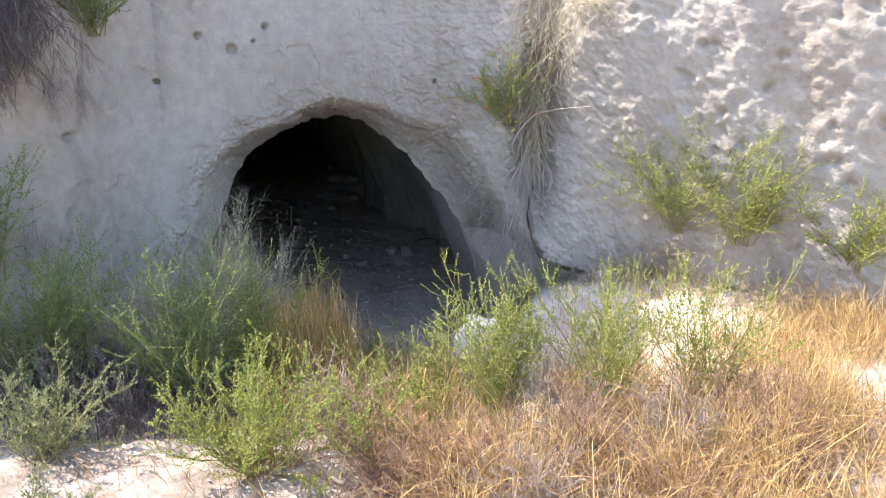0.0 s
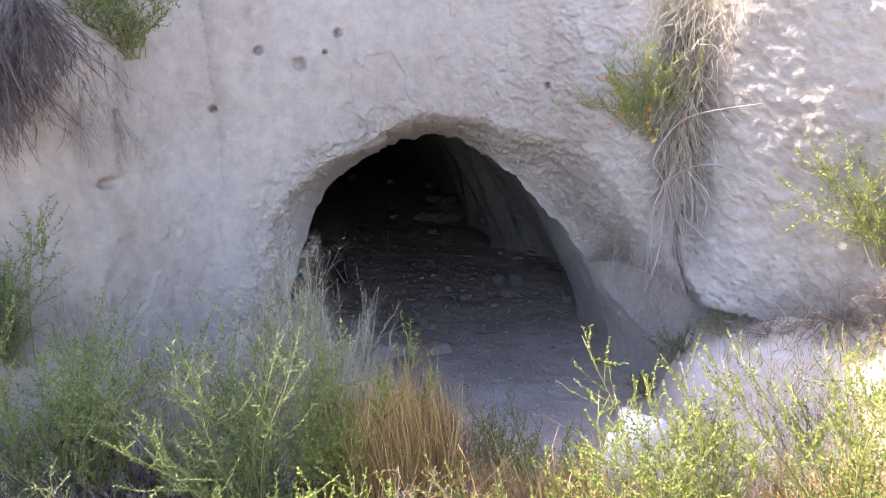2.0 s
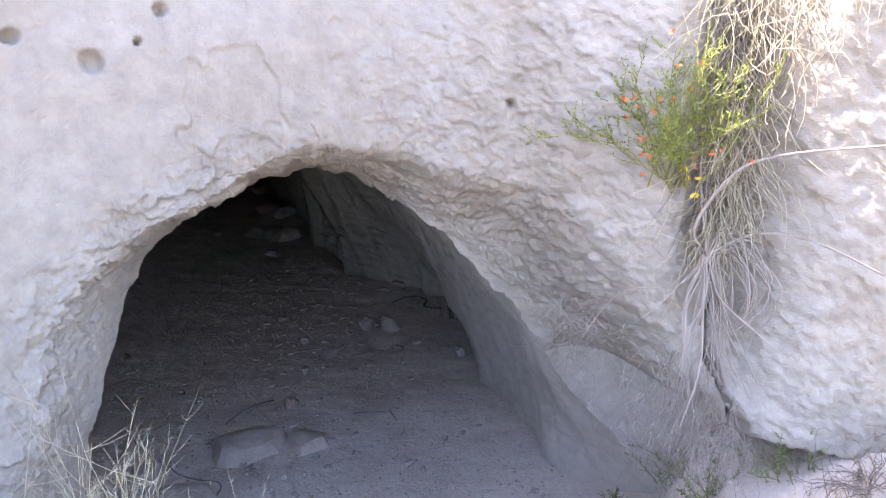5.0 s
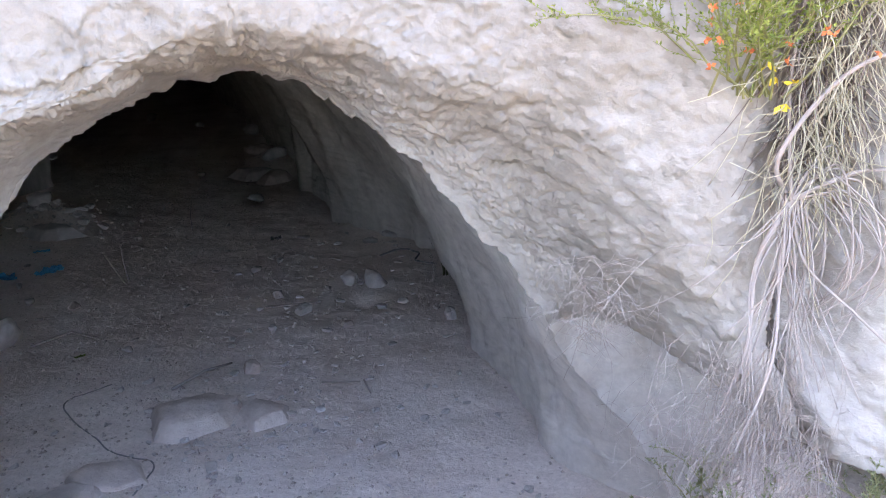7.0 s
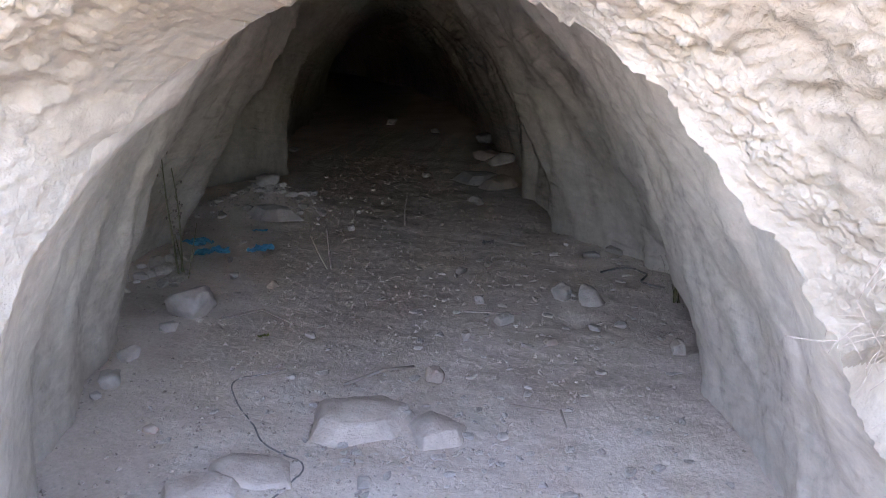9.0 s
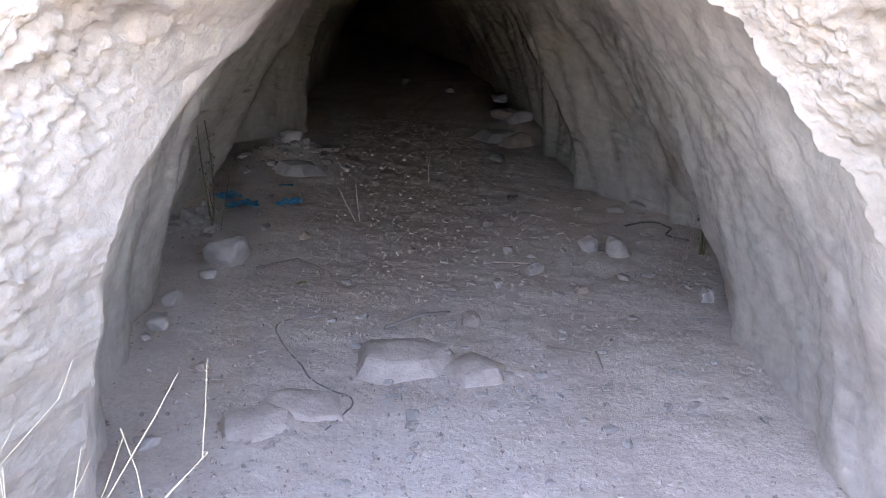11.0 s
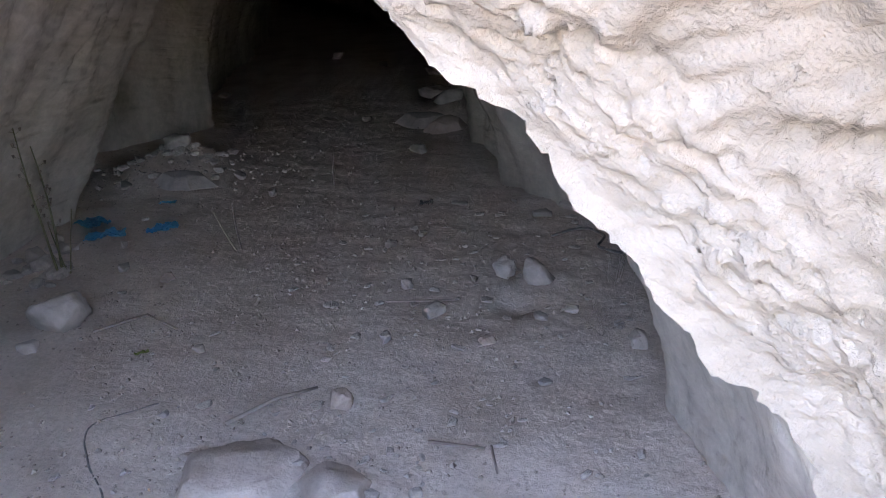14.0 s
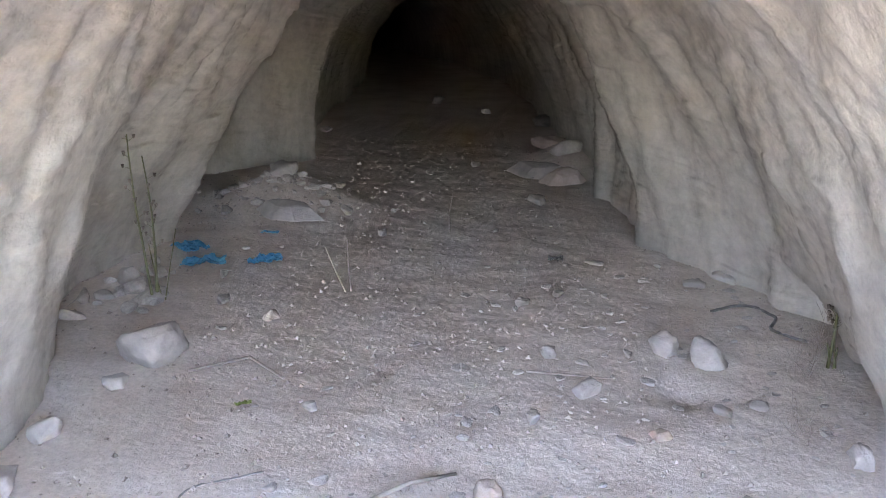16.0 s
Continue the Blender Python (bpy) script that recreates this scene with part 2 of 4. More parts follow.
FACE = [(-40, -6.0), (-12, 0.8), (-6, 2.4), (-3.5, 3.35), (-2.6, 3.75), (-2.0, 4.15), (-1.65, 4.75), (-1.3, 5.08), (-0.9, 5.20), (-0.4, 5.22), (0.0, 5.12), (0.2, 5.00), (0.5, 4.78), (0.8, 4.64), (1.2, 4.48), (1.7, 4.26), (2.2, 4.02), (3.2, 3.75), (6, 2.9), (12, 1.5), (40, -5.0)]


def face_y(x, z):
    """The cliff's face."""
    y = table(FACE, x)[0] + 0.10 * max(0.0, z - 2.2)
    # gully in which the roots hang
    g = math.exp(-((x - 0.51 - 0.04 * z) / 0.14) ** 2)
    y += 0.16 * g * smooth(0.8, 1.3, z)
    # undercut below the lip right of the mouth
    lip = 1.0 - 0.22 * smooth(0.35, 1.0, x) + 0.03 * math.sin(9 * x)
    y += (5.56 - 0.35 * max(0.0, x - 0.55) - y) * smooth(-0.15, 0.1, x) * (1 - smooth(1.5, 2.1, x)) * (1 - smooth(lip - 0.11, lip, z))
    y -= 0.06 * smooth(0.0, 0.15, x) * (1 - smooth(0.55, 0.7, x)) * math.exp(-((z - lip - 0.07) / 0.07) ** 2)
    # crack below the gully
    y += 0.16 * math.exp(-((x - 0.595 + 0.05 * math.sin(7 * z)) / 0.012) ** 2) * smooth(0.7, 0.85, z) * (1 - smooth(1.2, 1.35, z))
    # hollow left of the mouth
    y += 0.20 * math.exp(-((x + 1.75) / 0.22) ** 2) * smooth(1.2, 1.9, z)
    return y


HOLES = [(-1.25, 2.16, 0.030), (-1.42, 2.24, 0.018), (-1.05, 2.30, 0.018), (-1.12, 2.21, 0.010), (-1.66, 1.98, 0.015), (-1.93, 1.72, 0.020), (-0.02, 1.95, 0.012)]


def bulge(q, scale):
    """Rounded lumps with creases between them."""
    f = noise.voronoi(q * scale)[0][0]
    return 0.45 - f * f


def roughness_at(p, r):
    """Relief of the rock along its normal; r is the distance from the mouth's rim."""
    x, y, z = p
    d = 0.026 * fbm((x, y, z), 1.6, 3)
    rough = 0.17 + 0.83 * smooth(-1.0, -0.2, x - 0.5 * (z - 1.6))
    ring = 0.17 + 0.10 * noise.noise(Vector((x * 2.3, 4.0, z * 2.3)))
    broken = 1 - smooth(0.7 * ring, 1.5 * ring, r)      # the rock is broken off along the rim
    rough = max(rough, broken)
    if x > 0.0 and z < 1.05:
        rough *= 1 - 0.85 * smooth(0.0, 0.12, x) * (1 - smooth(0.88, 1.0, z + 0.22 * smooth(0.35, 1.0, x)))
    q = Vector((x, y, z * 1.2))
    wob = q + 0.025 * noise.noise_vector(q * 6) + 0.012 * noise.noise_vector(q * 19)
    # spalled hollows on the sunny part of the face
    spall = smooth(1.0, 1.5, x + 0.4 * (z - 1.8))
    if spall > 0:
        w = Vector((x * 6.5, y * 5, z * 8.0)) + 0.55 * noise.noise_vector(Vector((x, y, z)) * 5)
        f = noise.voronoi(w)[0]
        d -= spall * (0.034 * (1 - smooth(0.15, 0.27, f[0])) - 0.018 * chunks(wob, 6.0) - 0.012 * chunks(wob, 15.0))
    lumps = noise.turbulence(q * 6.0, 4, True, noise_basis="PERLIN_ORIGINAL", amplitude_scale=0.6, frequency_scale=2.2)
    d += rough * (0.007 * chunks(wob, 4.5) + 0.009 * chunks(wob, 11.0) + 0.011 * chunks(wob, 23.0) + 0.010 * chunks(wob, 47.0)
                  + 0.003 * bulge(wob, 13.0) + 0.006 * bulge(wob, 30.0) + 0.010 * (lumps - 0.7) + 0.004 * noise.noise(q * 70))
    d += broken * (0.024 * chunks(wob, 7.0) + 0.016 * chunks(wob, 15.0)) * (1 - 0.85 * smooth(-0.6, -0.2, x))
    # thin flakes and short cracks on the smoother part
    flake = noise.noise(Vector((x * 4.0, y * 3, z * 2.2)))
    d -= 0.010 * (1 - rough) * smooth(0.18, 0.22, flake + 0.25 * noise.noise(Vector((x * 17, y * 9, z * 13))))
    for hx, hz, hr in HOLES:
        g = ((x - hx) ** 2 + (z - hz) ** 2) / (hr * hr)
        if g < 6:
            d -= 0.05 * math.exp(-g * g)
    return d


def mesh_grid(name, rows, material):
    """One mesh from rows of points of the same length."""
    n = len(rows[0])
    verts = [p for r in rows for p in r]
    faces = [(i * n + j, i * n + j + 1, (i + 1) * n + j + 1, (i + 1) * n + j) for i in range(len(rows) - 1) for j in range(n - 1)]
    me = bpy.data.meshes.new(name)
    me.from_pydata(verts, [], faces)
    me.polygons.foreach_set("use_smooth", [True] * len(faces))
    me.materials.append(material)
    return new(name, me)


NS = 820
CENTRE = (-0.65, 0.6)


def rim_wobble(x, z):
    """Uneven course of the rim."""
    return 0.035 * fbm((x, 5.5, z), 3.0, 3) - 0.02 * math.exp(-((x + 0.42) / 0.18) ** 2) * smooth(1.3, 1.5, z)


def rim_chips(x, z):
    """Broken edge of the rim."""
    q = Vector((x, 0.3, z))
    return 0.020 * noise.noise(Vector((x * 11, 1.0, z * 11))) + 0.012 * chunks(q, 9.0) + 0.009 * chunks(q, 27.0) + 0.006 * noise.noise(q * 48)


def rim_y(s, z):
    """The mouth's rim stands forward low on the left and back at the crown."""
    if s < 0.5:
        return MOUTH_Y + 0.19 * smooth(1.2, 1.6, z) - 0.28 * (1 - smooth(1.0, 1.45, z))
    return MOUTH_Y + 0.19 * smooth(1.55, 1.70, z) - 0.06 * smooth(0.8, 1.0, z) * (1 - smooth(1.5, 1.65, z)) + 0.16 * (1 - smooth(0.45, 1.05, z))


def rim_x(s, z):
    return 0.08 * (1 - smooth(1.0, 1.45, z)) if s < 0.5 else 0.02 * smooth(0.8, 1.0, z) * (1 - smooth(1.5, 1.65, z))


def build_cliff():
    radii, r, step = [0.0], 0.0, 0.0008
    while r < 45:
        r += step
        step = 0.0016 if r < 0.11 else 0.0065 if r < 0.9 else min(step * (1.006 if r < 3.0 else 1.08), 4.0)
        radii.append(r)
    base = np.zeros((len(radii), NS + 1, 3))
    for i in range(NS + 1):
        s = i / NS
        x0, z0 = arch(MOUTH_Y, s)
        edge = rim_y(s, z0)
        x0 += rim_x(s, z0)
        z0 -= 0.15 * (1 - smooth(0, 0.06, s)) + 0.15 * smooth(0.94, 1, s)
        dx, dz = x0 - CENTRE[0], z0 - CENTRE[1]
        k = math.hypot(dx, dz)
        wobble, chips = rim_wobble(x0, z0), rim_chips(x0, z0)
        band = (0.085 + 0.30 * smooth(0.42, 0.8, s)) * (1 + 0.35 * noise.noise(Vector((x0 * 3.5, 2.0, z0 * 3.5))))
        slope = 0.55 + 0.35 * smooth(0.45, 0.65, s)
        for j, r in enumerate(radii):
            w = wobble * (1 - smooth(0.0, 0.22, r)) + chips * (1 - smooth(0.0, 0.02, r))
            x, z = x0 + dx / k * (r + w), z0 + dz / k * (r + w)
            t = smooth(0.0, 1.0, r / band) if r < band else 1.0
            base[j, i] = x, edge + (face_y(x, min(z, 6.0)) - edge) * t ** slope, z
    normals = np.cross(np.gradient(base, axis=0), np.gradient(base, axis=1))
    normals /= np.maximum(np.linalg.norm(normals, axis=2, keepdims=True), 1e-9)
    normals *= -np.sign(normals[:, :, 1:2])
    rows = []
    for j, r in enumerate(radii):
        row = []
        for i in range(NS + 1):
            x, y, z = base[j, i]
            if r < 9:
                x, y, z = base[j, i] + normals[j, i] * (roughness_at((x, y, z), r) * min(1.0, r / 0.05))
            top = 4.3 - 1.2 * smooth(-2.3, -3.3, x) + 0.25 * fbm((x, 0, 0), 0.7, 3)
            if z > top:
                y += (z - top) * 0.9
                z = top + (z - top) * 0.10
            row.append((x, y, z))
        rows.append(row)
    ob = mesh_grid("cliff", rows, CHALK)
    ob.data.materials.append(CAVE)      # the dug wall goes on under the lip
    for f in ob.data.polygons:
        c = f.center
        if -0.1 < c.x < 1.6 and c.y > 5.0 and c.z < 0.90 - 0.22 * smooth(0.35, 1.0, c.x) + 0.03 * math.sin(9 * c.x):
            f.material_index = 1
    return tagged(ob, "pale chalk cliff with rough pitted face", "cliff", kind="structure")


def build_cave():
    ys, y = [MOUTH_Y], MOUTH_Y
    while y < 40:
        y += 0.03 if y < 7.5 else 0.05 if y < 13 else 0.12 if y < 18 else 0.4
        ys.append(min(y, 40))
    rows = []
    for y in ys:
        row = []
        xc, zc = table(SECTIONS, y)[2], 0.8
        for i in range(NS + 1):
            s = i / NS
            x, z = arch(y, s)
            z_arch = z
            z -= 0.15 * (1 - smooth(0, 0.06, s)) + 0.15 * smooth(0.94, 1, s)
            dx, dz = x - xc, z - zc
            k = max(1e-6, math.hypot(dx, dz))
            inner = smooth(MOUTH_Y, MOUTH_Y + 0.25, y)
            near = 1 - smooth(MOUTH_Y, MOUTH_Y + 0.8, y)
            yy = y + (rim_y(s, z_arch) - MOUTH_Y) * near
            x += rim_x(s, z_arch) * near
            d = 0.085 * fbm((x, y, z * 0.55), 1.1, 3) + 0.03 * (0.5 - noise.turbulence(Vector((x * 1.2, y * 1.2, z * 0.6)), 3, True, noise_basis="PERLIN_ORIGINAL")) + 0.014 * fbm((x, y, z * 0.8), 6.0, 3) + 0.009 * fbm((x, y, z), 18.0, 2) + (0.006 + 0.014 * smooth(7.6, 8.6, y)) * chunks(Vector((x, y, z * 0.7)), 5.0)
            fold = Vector((0.6 * x, 1.7 * y + 0.5 * z, 0.28 * z))
            d += smooth(6.2, 8.0, y) * (0.09 * (0.3 - abs(noise.noise(fold))) + 0.05 * (0.3 - abs(noise.noise(fold * 2.6)))) + 0.012 * noise.noise(fold * 6)
            if inner < 1:
                mx, mz = x - CENTRE[0], z - CENTRE[1]
                mk = math.hypot(mx, mz)
                w = rim_wobble(x, z) * (1 - inner) + rim_chips(x, z) * (1 - smooth(MOUTH_Y, MOUTH_Y + 0.06, y))
                x, z = x + mx / mk * w, z + mz / mk * w
            row.append((x + dx / k * d * inner, yy, z + dz / k * d * inner))
        rows.append(row)
    rows.append([(table(SECTIONS, 40)[2], 40.2, -0.4)] * (NS + 1))
    ob = mesh_grid("cave_wall", rows, CAVE)
    return tagged(ob, "grey chalk walls and vault of the dug cave", "cave wall", kind="structure")


def build_ground():
    def steps(lo, hi, fine, far):
        v, out = lo, []
        while v <= hi:
            out.append(v)
            v += fine
        k, a, b = fine, lo, hi
        pre, post = [], []
        while b < far:
            k *= 1.35
            a, b = a - k, b + k
            pre.append(a), post.append(b)
        return pre[::-1] + out + post
    xs, ys = steps(-4.6, 3.2, 0.03, 700), steps(0.6, 13.5, 0.03, 700)
    rows = [[(x, y, ground_z(x, y) if abs(x) < 60 and abs(y) < 60 else (0.66 if y < 3 else 0.0)) for x in xs] for y in ys]
    ob = mesh_grid("ground", rows, DUST)
    return tagged(ob, "pale dusty chalk ground with grit", "ground", kind="structure")


cliff = build_cliff()
cave = build_cave()
ground = build_ground()


# ---- helpers for things ----
def empty(name, at, label, category, group="", kind=""):
    ob = new(name)
    ob.location = at
    return tagged(ob, label, category, group, kind)


def part(name, verts, faces, material, parent, label="", flat=False):
    """One mesh under a thing, given in the thing's own frame."""
    me = bpy.data.meshes.new(name)
    me.from_pydata(verts, [], faces)
    if not flat:
        me.polygons.foreach_set("use_smooth", [True] * len(me.polygons))
    me.materials.append(material)
    ob = new(name, me)
    ob.parent = parent
    if label:
        ob["label"] = label
    return ob


class Soup:
    """Collects tubes, blades and leaves for one mesh."""

    def __init__(self):
        self.v, self.f = [], []

    def tube(self, pts, r0, r1, sides=3):
        n0 = len(self.v)
        last = len(pts) - 1
        for i, p in enumerate(pts):
            d = (pts[min(i + 1, last)] - pts[max(i - 1, 0)])
            d = d.normalized() if d.length > 1e-9 else Vector((0, 0, 1))
            a = d.orthogonal().normalized()
            b = d.cross(a)
            r = r0 + (r1 - r0) * i / max(1, last)
            for k in range(sides):
                w = 2 * math.pi * k / sides
                self.v.append(tuple(p + a * (r * math.cos(w)) + b * (r * math.sin(w))))
        for i in range(last):
            for k in range(sides):
                q = (k + 1) % sides
                self.f.append((n0 + i * sides + k, n0 + i * sides + q, n0 + (i + 1) * sides + q, n0 + (i + 1) * sides + k))
        self.f.append(tuple(n0 + last * sides + k for k in range(sides)))

    def leaf(self, p, d, length, width, rnd):
        d = d.normalized()
        s = d.cross(Vector((rnd.uniform(-1, 1), rnd.uniform(-1, 1), rnd.uniform(-1, 1))))
        s = s.normalized() if s.length > 1e-6 else d.orthogonal().normalized()
        n = d.cross(s) * (0.12 * length)
        k = len(self.v)
        m = p + d * (0.45 * length) + n
        self.v += [tuple(p), tuple(m + s * width / 2), tuple(p + d * length), tuple(m - s * width / 2)]
        self.f.append((k, k + 1, k + 2, k + 3))

    def blade(self, p, tip, sag, width, rnd):
        """A narrow blade that bends over in three steps."""
        s = Vector((rnd.uniform(-1, 1), rnd.uniform(-1, 1), 0.05)).normalized() * (width / 2)
        side = Vector((rnd.gauss(0, 0.08), rnd.gauss(0, 0.08), 0)) * (tip - p).length
        k = len(self.v)
        for f, w in ((0.0, 1.0), (0.4, 0.85), (0.75, 0.6)):
            c = p.lerp(tip, f) + Vector((0, 0, sag * 4 * f * (1 - f))) + side * f * (1 - f) * 4
            self.v += [tuple(c - s * w), tuple(c + s * w)]
        self.v.append(tuple(tip))
        self.f += [(k, k + 1, k + 3, k + 2), (k + 2, k + 3, k + 5, k + 4), (k + 4, k + 5, k + 6)]

    def put(self, name, material, parent, label="", kind="stuff"):
        return tagged(part(name, self.v, self.f, material, parent, label), kind=kind)


def bent(p, d, length, n, rnd, wander=0.25, pull=Vector((0, 0, 0))):
    """Points of a wandering shoot."""
    pts, d = [p.copy()], d.normalized()
    for _ in range(n):
        d = (d + Vector((rnd.gauss(0, wander), rnd.gauss(0, wander), rnd.gauss(0, wander))) * 0.5 + pull / n).normalized()
        pts.append(pts[-1] + d * (length / n))
    return pts


def shrub(name, at, height, spread, seed, leaf_mat, stem_mat, label, stems=14, twigs=9, leaves=9, leaf=0.016, lean=(0, 0, 0), up=1.0, group="", bare=0.15, width=0.45, category="shrub", leaf_label=""):
    """A bushy plant of many thin shoots with small narrow leaves."""
    rnd = random.Random(seed)
    root = empty(name, at, label, category, group)
    wood, green = Soup(), Soup()
    for _ in range(stems):
        a = rnd.uniform(0, 2 * math.pi)
        out = spread * math.sqrt(rnd.random())
        d = Vector((math.cos(a) * out, math.sin(a) * out, up * height * rnd.uniform(0.55, 1.0))) + Vector(lean) * height
        length = d.length
        pts = bent(Vector((rnd.gauss(0, 0.03), rnd.gauss(0, 0.03), -0.01)), d, length, 7, rnd, 0.28, Vector((0, 0, 0.2 * up)))
        wood.tube(pts, 0.0022 + 0.0022 * height, 0.0009)
        for k in range(int(twigs * 1.9)):
            f = bare + (1 - bare) * min(0.999, (k + rnd.random()) / (1.9 * twigs))
            i = min(6, int(f * 7))
            p = pts[i].lerp(pts[i + 1], f * 7 - i)
            axis = (pts[i + 1] - pts[i]).normalized()
            side = Vector((rnd.gauss(0, 1), rnd.gauss(0, 1), rnd.gauss(0, 0.6)))
            t = bent(p, axis * 0.75 + side * 0.75, length * rnd.uniform(0.14, 0.36) * (1.25 - 0.7 * f), 3, rnd, 0.2, Vector((0, 0, 0.55 * up)))
            wood.tube(t, 0.0010, 0.0005)
            for q in range(int(leaves * 1.5)):
                g = min(0.999, (q + rnd.random()) / (1.5 * leaves))
                j = min(2, int(g * 3))
                lp = t[j].lerp(t[j + 1], g * 3 - j)
                green.leaf(lp, (t[j + 1] - t[j]).normalized() + Vector((rnd.gauss(0, 0.7), rnd.gauss(0, 0.7), rnd.gauss(0.15, 0.6))), 0.85 * leaf * rnd.uniform(0.6, 1.4), 0.8 * leaf * width, rnd)
    wood.put("framework", stem_mat, root)
    if leaves:
        green.put("foliage", leaf_mat, root, leaf_label)
    return root


def bare_weed(name, at, height, spread, seed, material, label, stems=10, twigs=8, thick=0.0022, lean=(0, 0, 0), group="", category="dry weed", curl=0.2, pull=(0, 0, 0.3), tips=5):
    """A dry plant of bare, forking twigs."""
    rnd = random.Random(seed)
    root = empty(name, at, label, category, group)
    main, fine = Soup(), Soup()
    for _ in range(stems):
        a = rnd.uniform(0, 2 * math.pi)
        out = spread * math.sqrt(rnd.random())
        d = Vector((math.cos(a) * out, math.sin(a) * out, height * rnd.uniform(0.5, 1.0))) + Vector(lean) * height
        pts = bent(Vector((rnd.gauss(0, 0.015), rnd.gauss(0, 0.015), -0.01)), d, d.length, 7, rnd, curl, Vector(pull))
        main.tube(pts, thick, thick * 0.45)
        for k in range(twigs):
            f = 0.25 + 0.75 * (k + rnd.random()) / twigs
            i = min(6, int(f * 7))
            p = pts[i].lerp(pts[i + 1], f * 7 - i)
            axis = (pts[i + 1] - pts[i]).normalized()
            side = Vector((rnd.gauss(0, 1), rnd.gauss(0, 1), rnd.gauss(0, 0.5)))
            t = bent(p, axis + side * 0.6, d.length * rnd.uniform(0.12, 0.3), 3, rnd, curl, Vector(pull))
            fine.tube(t, thick * 0.55, thick * 0.3)
            for _ in range(tips):
                j = rnd.randrange(3)
                u = bent(t[j].lerp(t[j + 1], rnd.random()), (t[j + 1] - t[j]).normalized() + Vector((rnd.gauss(0, 0.6), rnd.gauss(0, 0.6), rnd.gauss(0, 0.6))), d.length * rnd.uniform(0.03, 0.09), 2, rnd, curl, Vector(pull))
                fine.tube(u, thick * 0.35, thick * 0.22)
    main.put("stem_work", material, root)
    fine.put("twig_tangle", material, root)
    return root


def hull_stone(seed, sx, sy, sz, n=20, round_off=0.05, worn=True):
    """Mesh of an angular stone that sits on z = 0."""
    rnd = random.Random(seed)
    bm = bmesh.new()
    p = 0.62 if worn else 1.0      # below 1 the stone is blockier
    for _ in range(n):
        v = Vector((rnd.gauss(0, 1), rnd.gauss(0, 1), rnd.gauss(0, 1))).normalized()
        v = Vector([math.copysign(abs(a) ** p, a) for a in v]) * rnd.uniform(0.72, 0.92 if worn else 1.0)
        bm.verts.new((v.x * sx / 2, v.y * sy / 2, (v.z * 0.5 + 0.38) * sz))
    bmesh.ops.convex_hull(bm, input=bm.verts)
    loose = [v for v in bm.verts if not v.link_faces]
    bmesh.ops.delete(bm, geom=loose, context="VERTS")
    if not worn:
        bmesh.ops.bevel(bm, geom=list(bm.edges), offset=round_off * min(sx, sy, sz), segments=1, affect="EDGES", profile=0.6)
    else:
        bmesh.ops.subdivide_edges(bm, edges=list(bm.edges), cuts=3, use_grid_fill=True)
        for _ in range(1):
            bmesh.ops.smooth_vert(bm, verts=list(bm.verts), factor=0.2, use_axis_x=True, use_axis_y=True, use_axis_z=True)
        bm.normal_update()
        off, size = Vector((seed, 2 * seed, 0)), min(sx, sy, sz)
        for v in bm.verts:
            q = v.co / max(sx, sy, sz)
            v.co += v.normal * size * (0.09 * noise.noise(q * 4 + off) + 0.05 * noise.noise(q * 11 + off))
        for f in bm.faces:
            f.smooth = True
    me = bpy.data.meshes.new("stone")
    bm.to_mesh(me)
    bm.free()
    return me


def slab_mesh(seed, sx, sy, sz):
    """Mesh of a flat broken slab with an uneven top that sits on z = 0."""
    rnd = random.Random(seed)
    bm = bmesh.new()
    n = rnd.randrange(6, 8)
    low, high = [], []
    for k in range(n):
        a, r = 2 * math.pi * (k + rnd.uniform(-0.3, 0.3)) / n, rnd.uniform(0.40, 0.54)
        x, y = r * sx * math.cos(a), r * sy * math.sin(a)
        low.append(bm.verts.new((x * 1.45, y * 1.45, 0)))
        high.append(bm.verts.new((x * 0.85, y * 0.85, sz * (0.80 + 0.12 * rnd.uniform(-1, 1)))))
    bm.faces.new(low[::-1])
    for k in range(n):
        q = (k + 1) % n
        bm.faces.new((low[k], low[q], high[q], high[k]))
    centre = bm.verts.new((rnd.uniform(-0.1, 0.1) * sx, rnd.uniform(-0.1, 0.1) * sy, sz))
    for k in range(n):
        bm.faces.new((high[k], high[(k + 1) % n], centre))
    bmesh.ops.bevel(bm, geom=[e for e in bm.edges if centre not in e.verts], offset=0.10 * sz, segments=2, affect="EDGES", profile=0.6)
    bmesh.ops.triangulate(bm, faces=list(bm.faces))
    bmesh.ops.subdivide_edges(bm, edges=list(bm.edges), cuts=2, use_grid_fill=True)
    off = Vector((seed, 3.0, 0))
    for v in bm.verts:
        v.co += 0.05 * sz * noise.noise_vector(v.co * 14 + off) + 0.025 * sz * noise.noise_vector(v.co * 45 + off)
    for f in bm.faces:
        f.smooth = True
    me = bpy.data.meshes.new("slab")
    bm.to_mesh(me)
    bm.free()
    return me


def stone(at, sx, sy, sz, seed, material, label, name="stone", category="stone", group="loose stones on the cave floor", turn=0, tilt=0, sunk=0.10):
    me = slab_mesh(seed, sx, sy, sz) if name == "slab" else hull_stone(seed, sx, sy, sz, 17)
    me.materials.append(material)
    ob = new(name, me)
    ob.matrix_world = pose(at[0], at[1], ground_z(at[0], at[1]) - sunk * sz, tilt, 0, turn)
    return tagged(ob, label, category, group)


def on_ground(x, y, dz=0.0):
    return (x, y, ground_z(x, y) + dz)


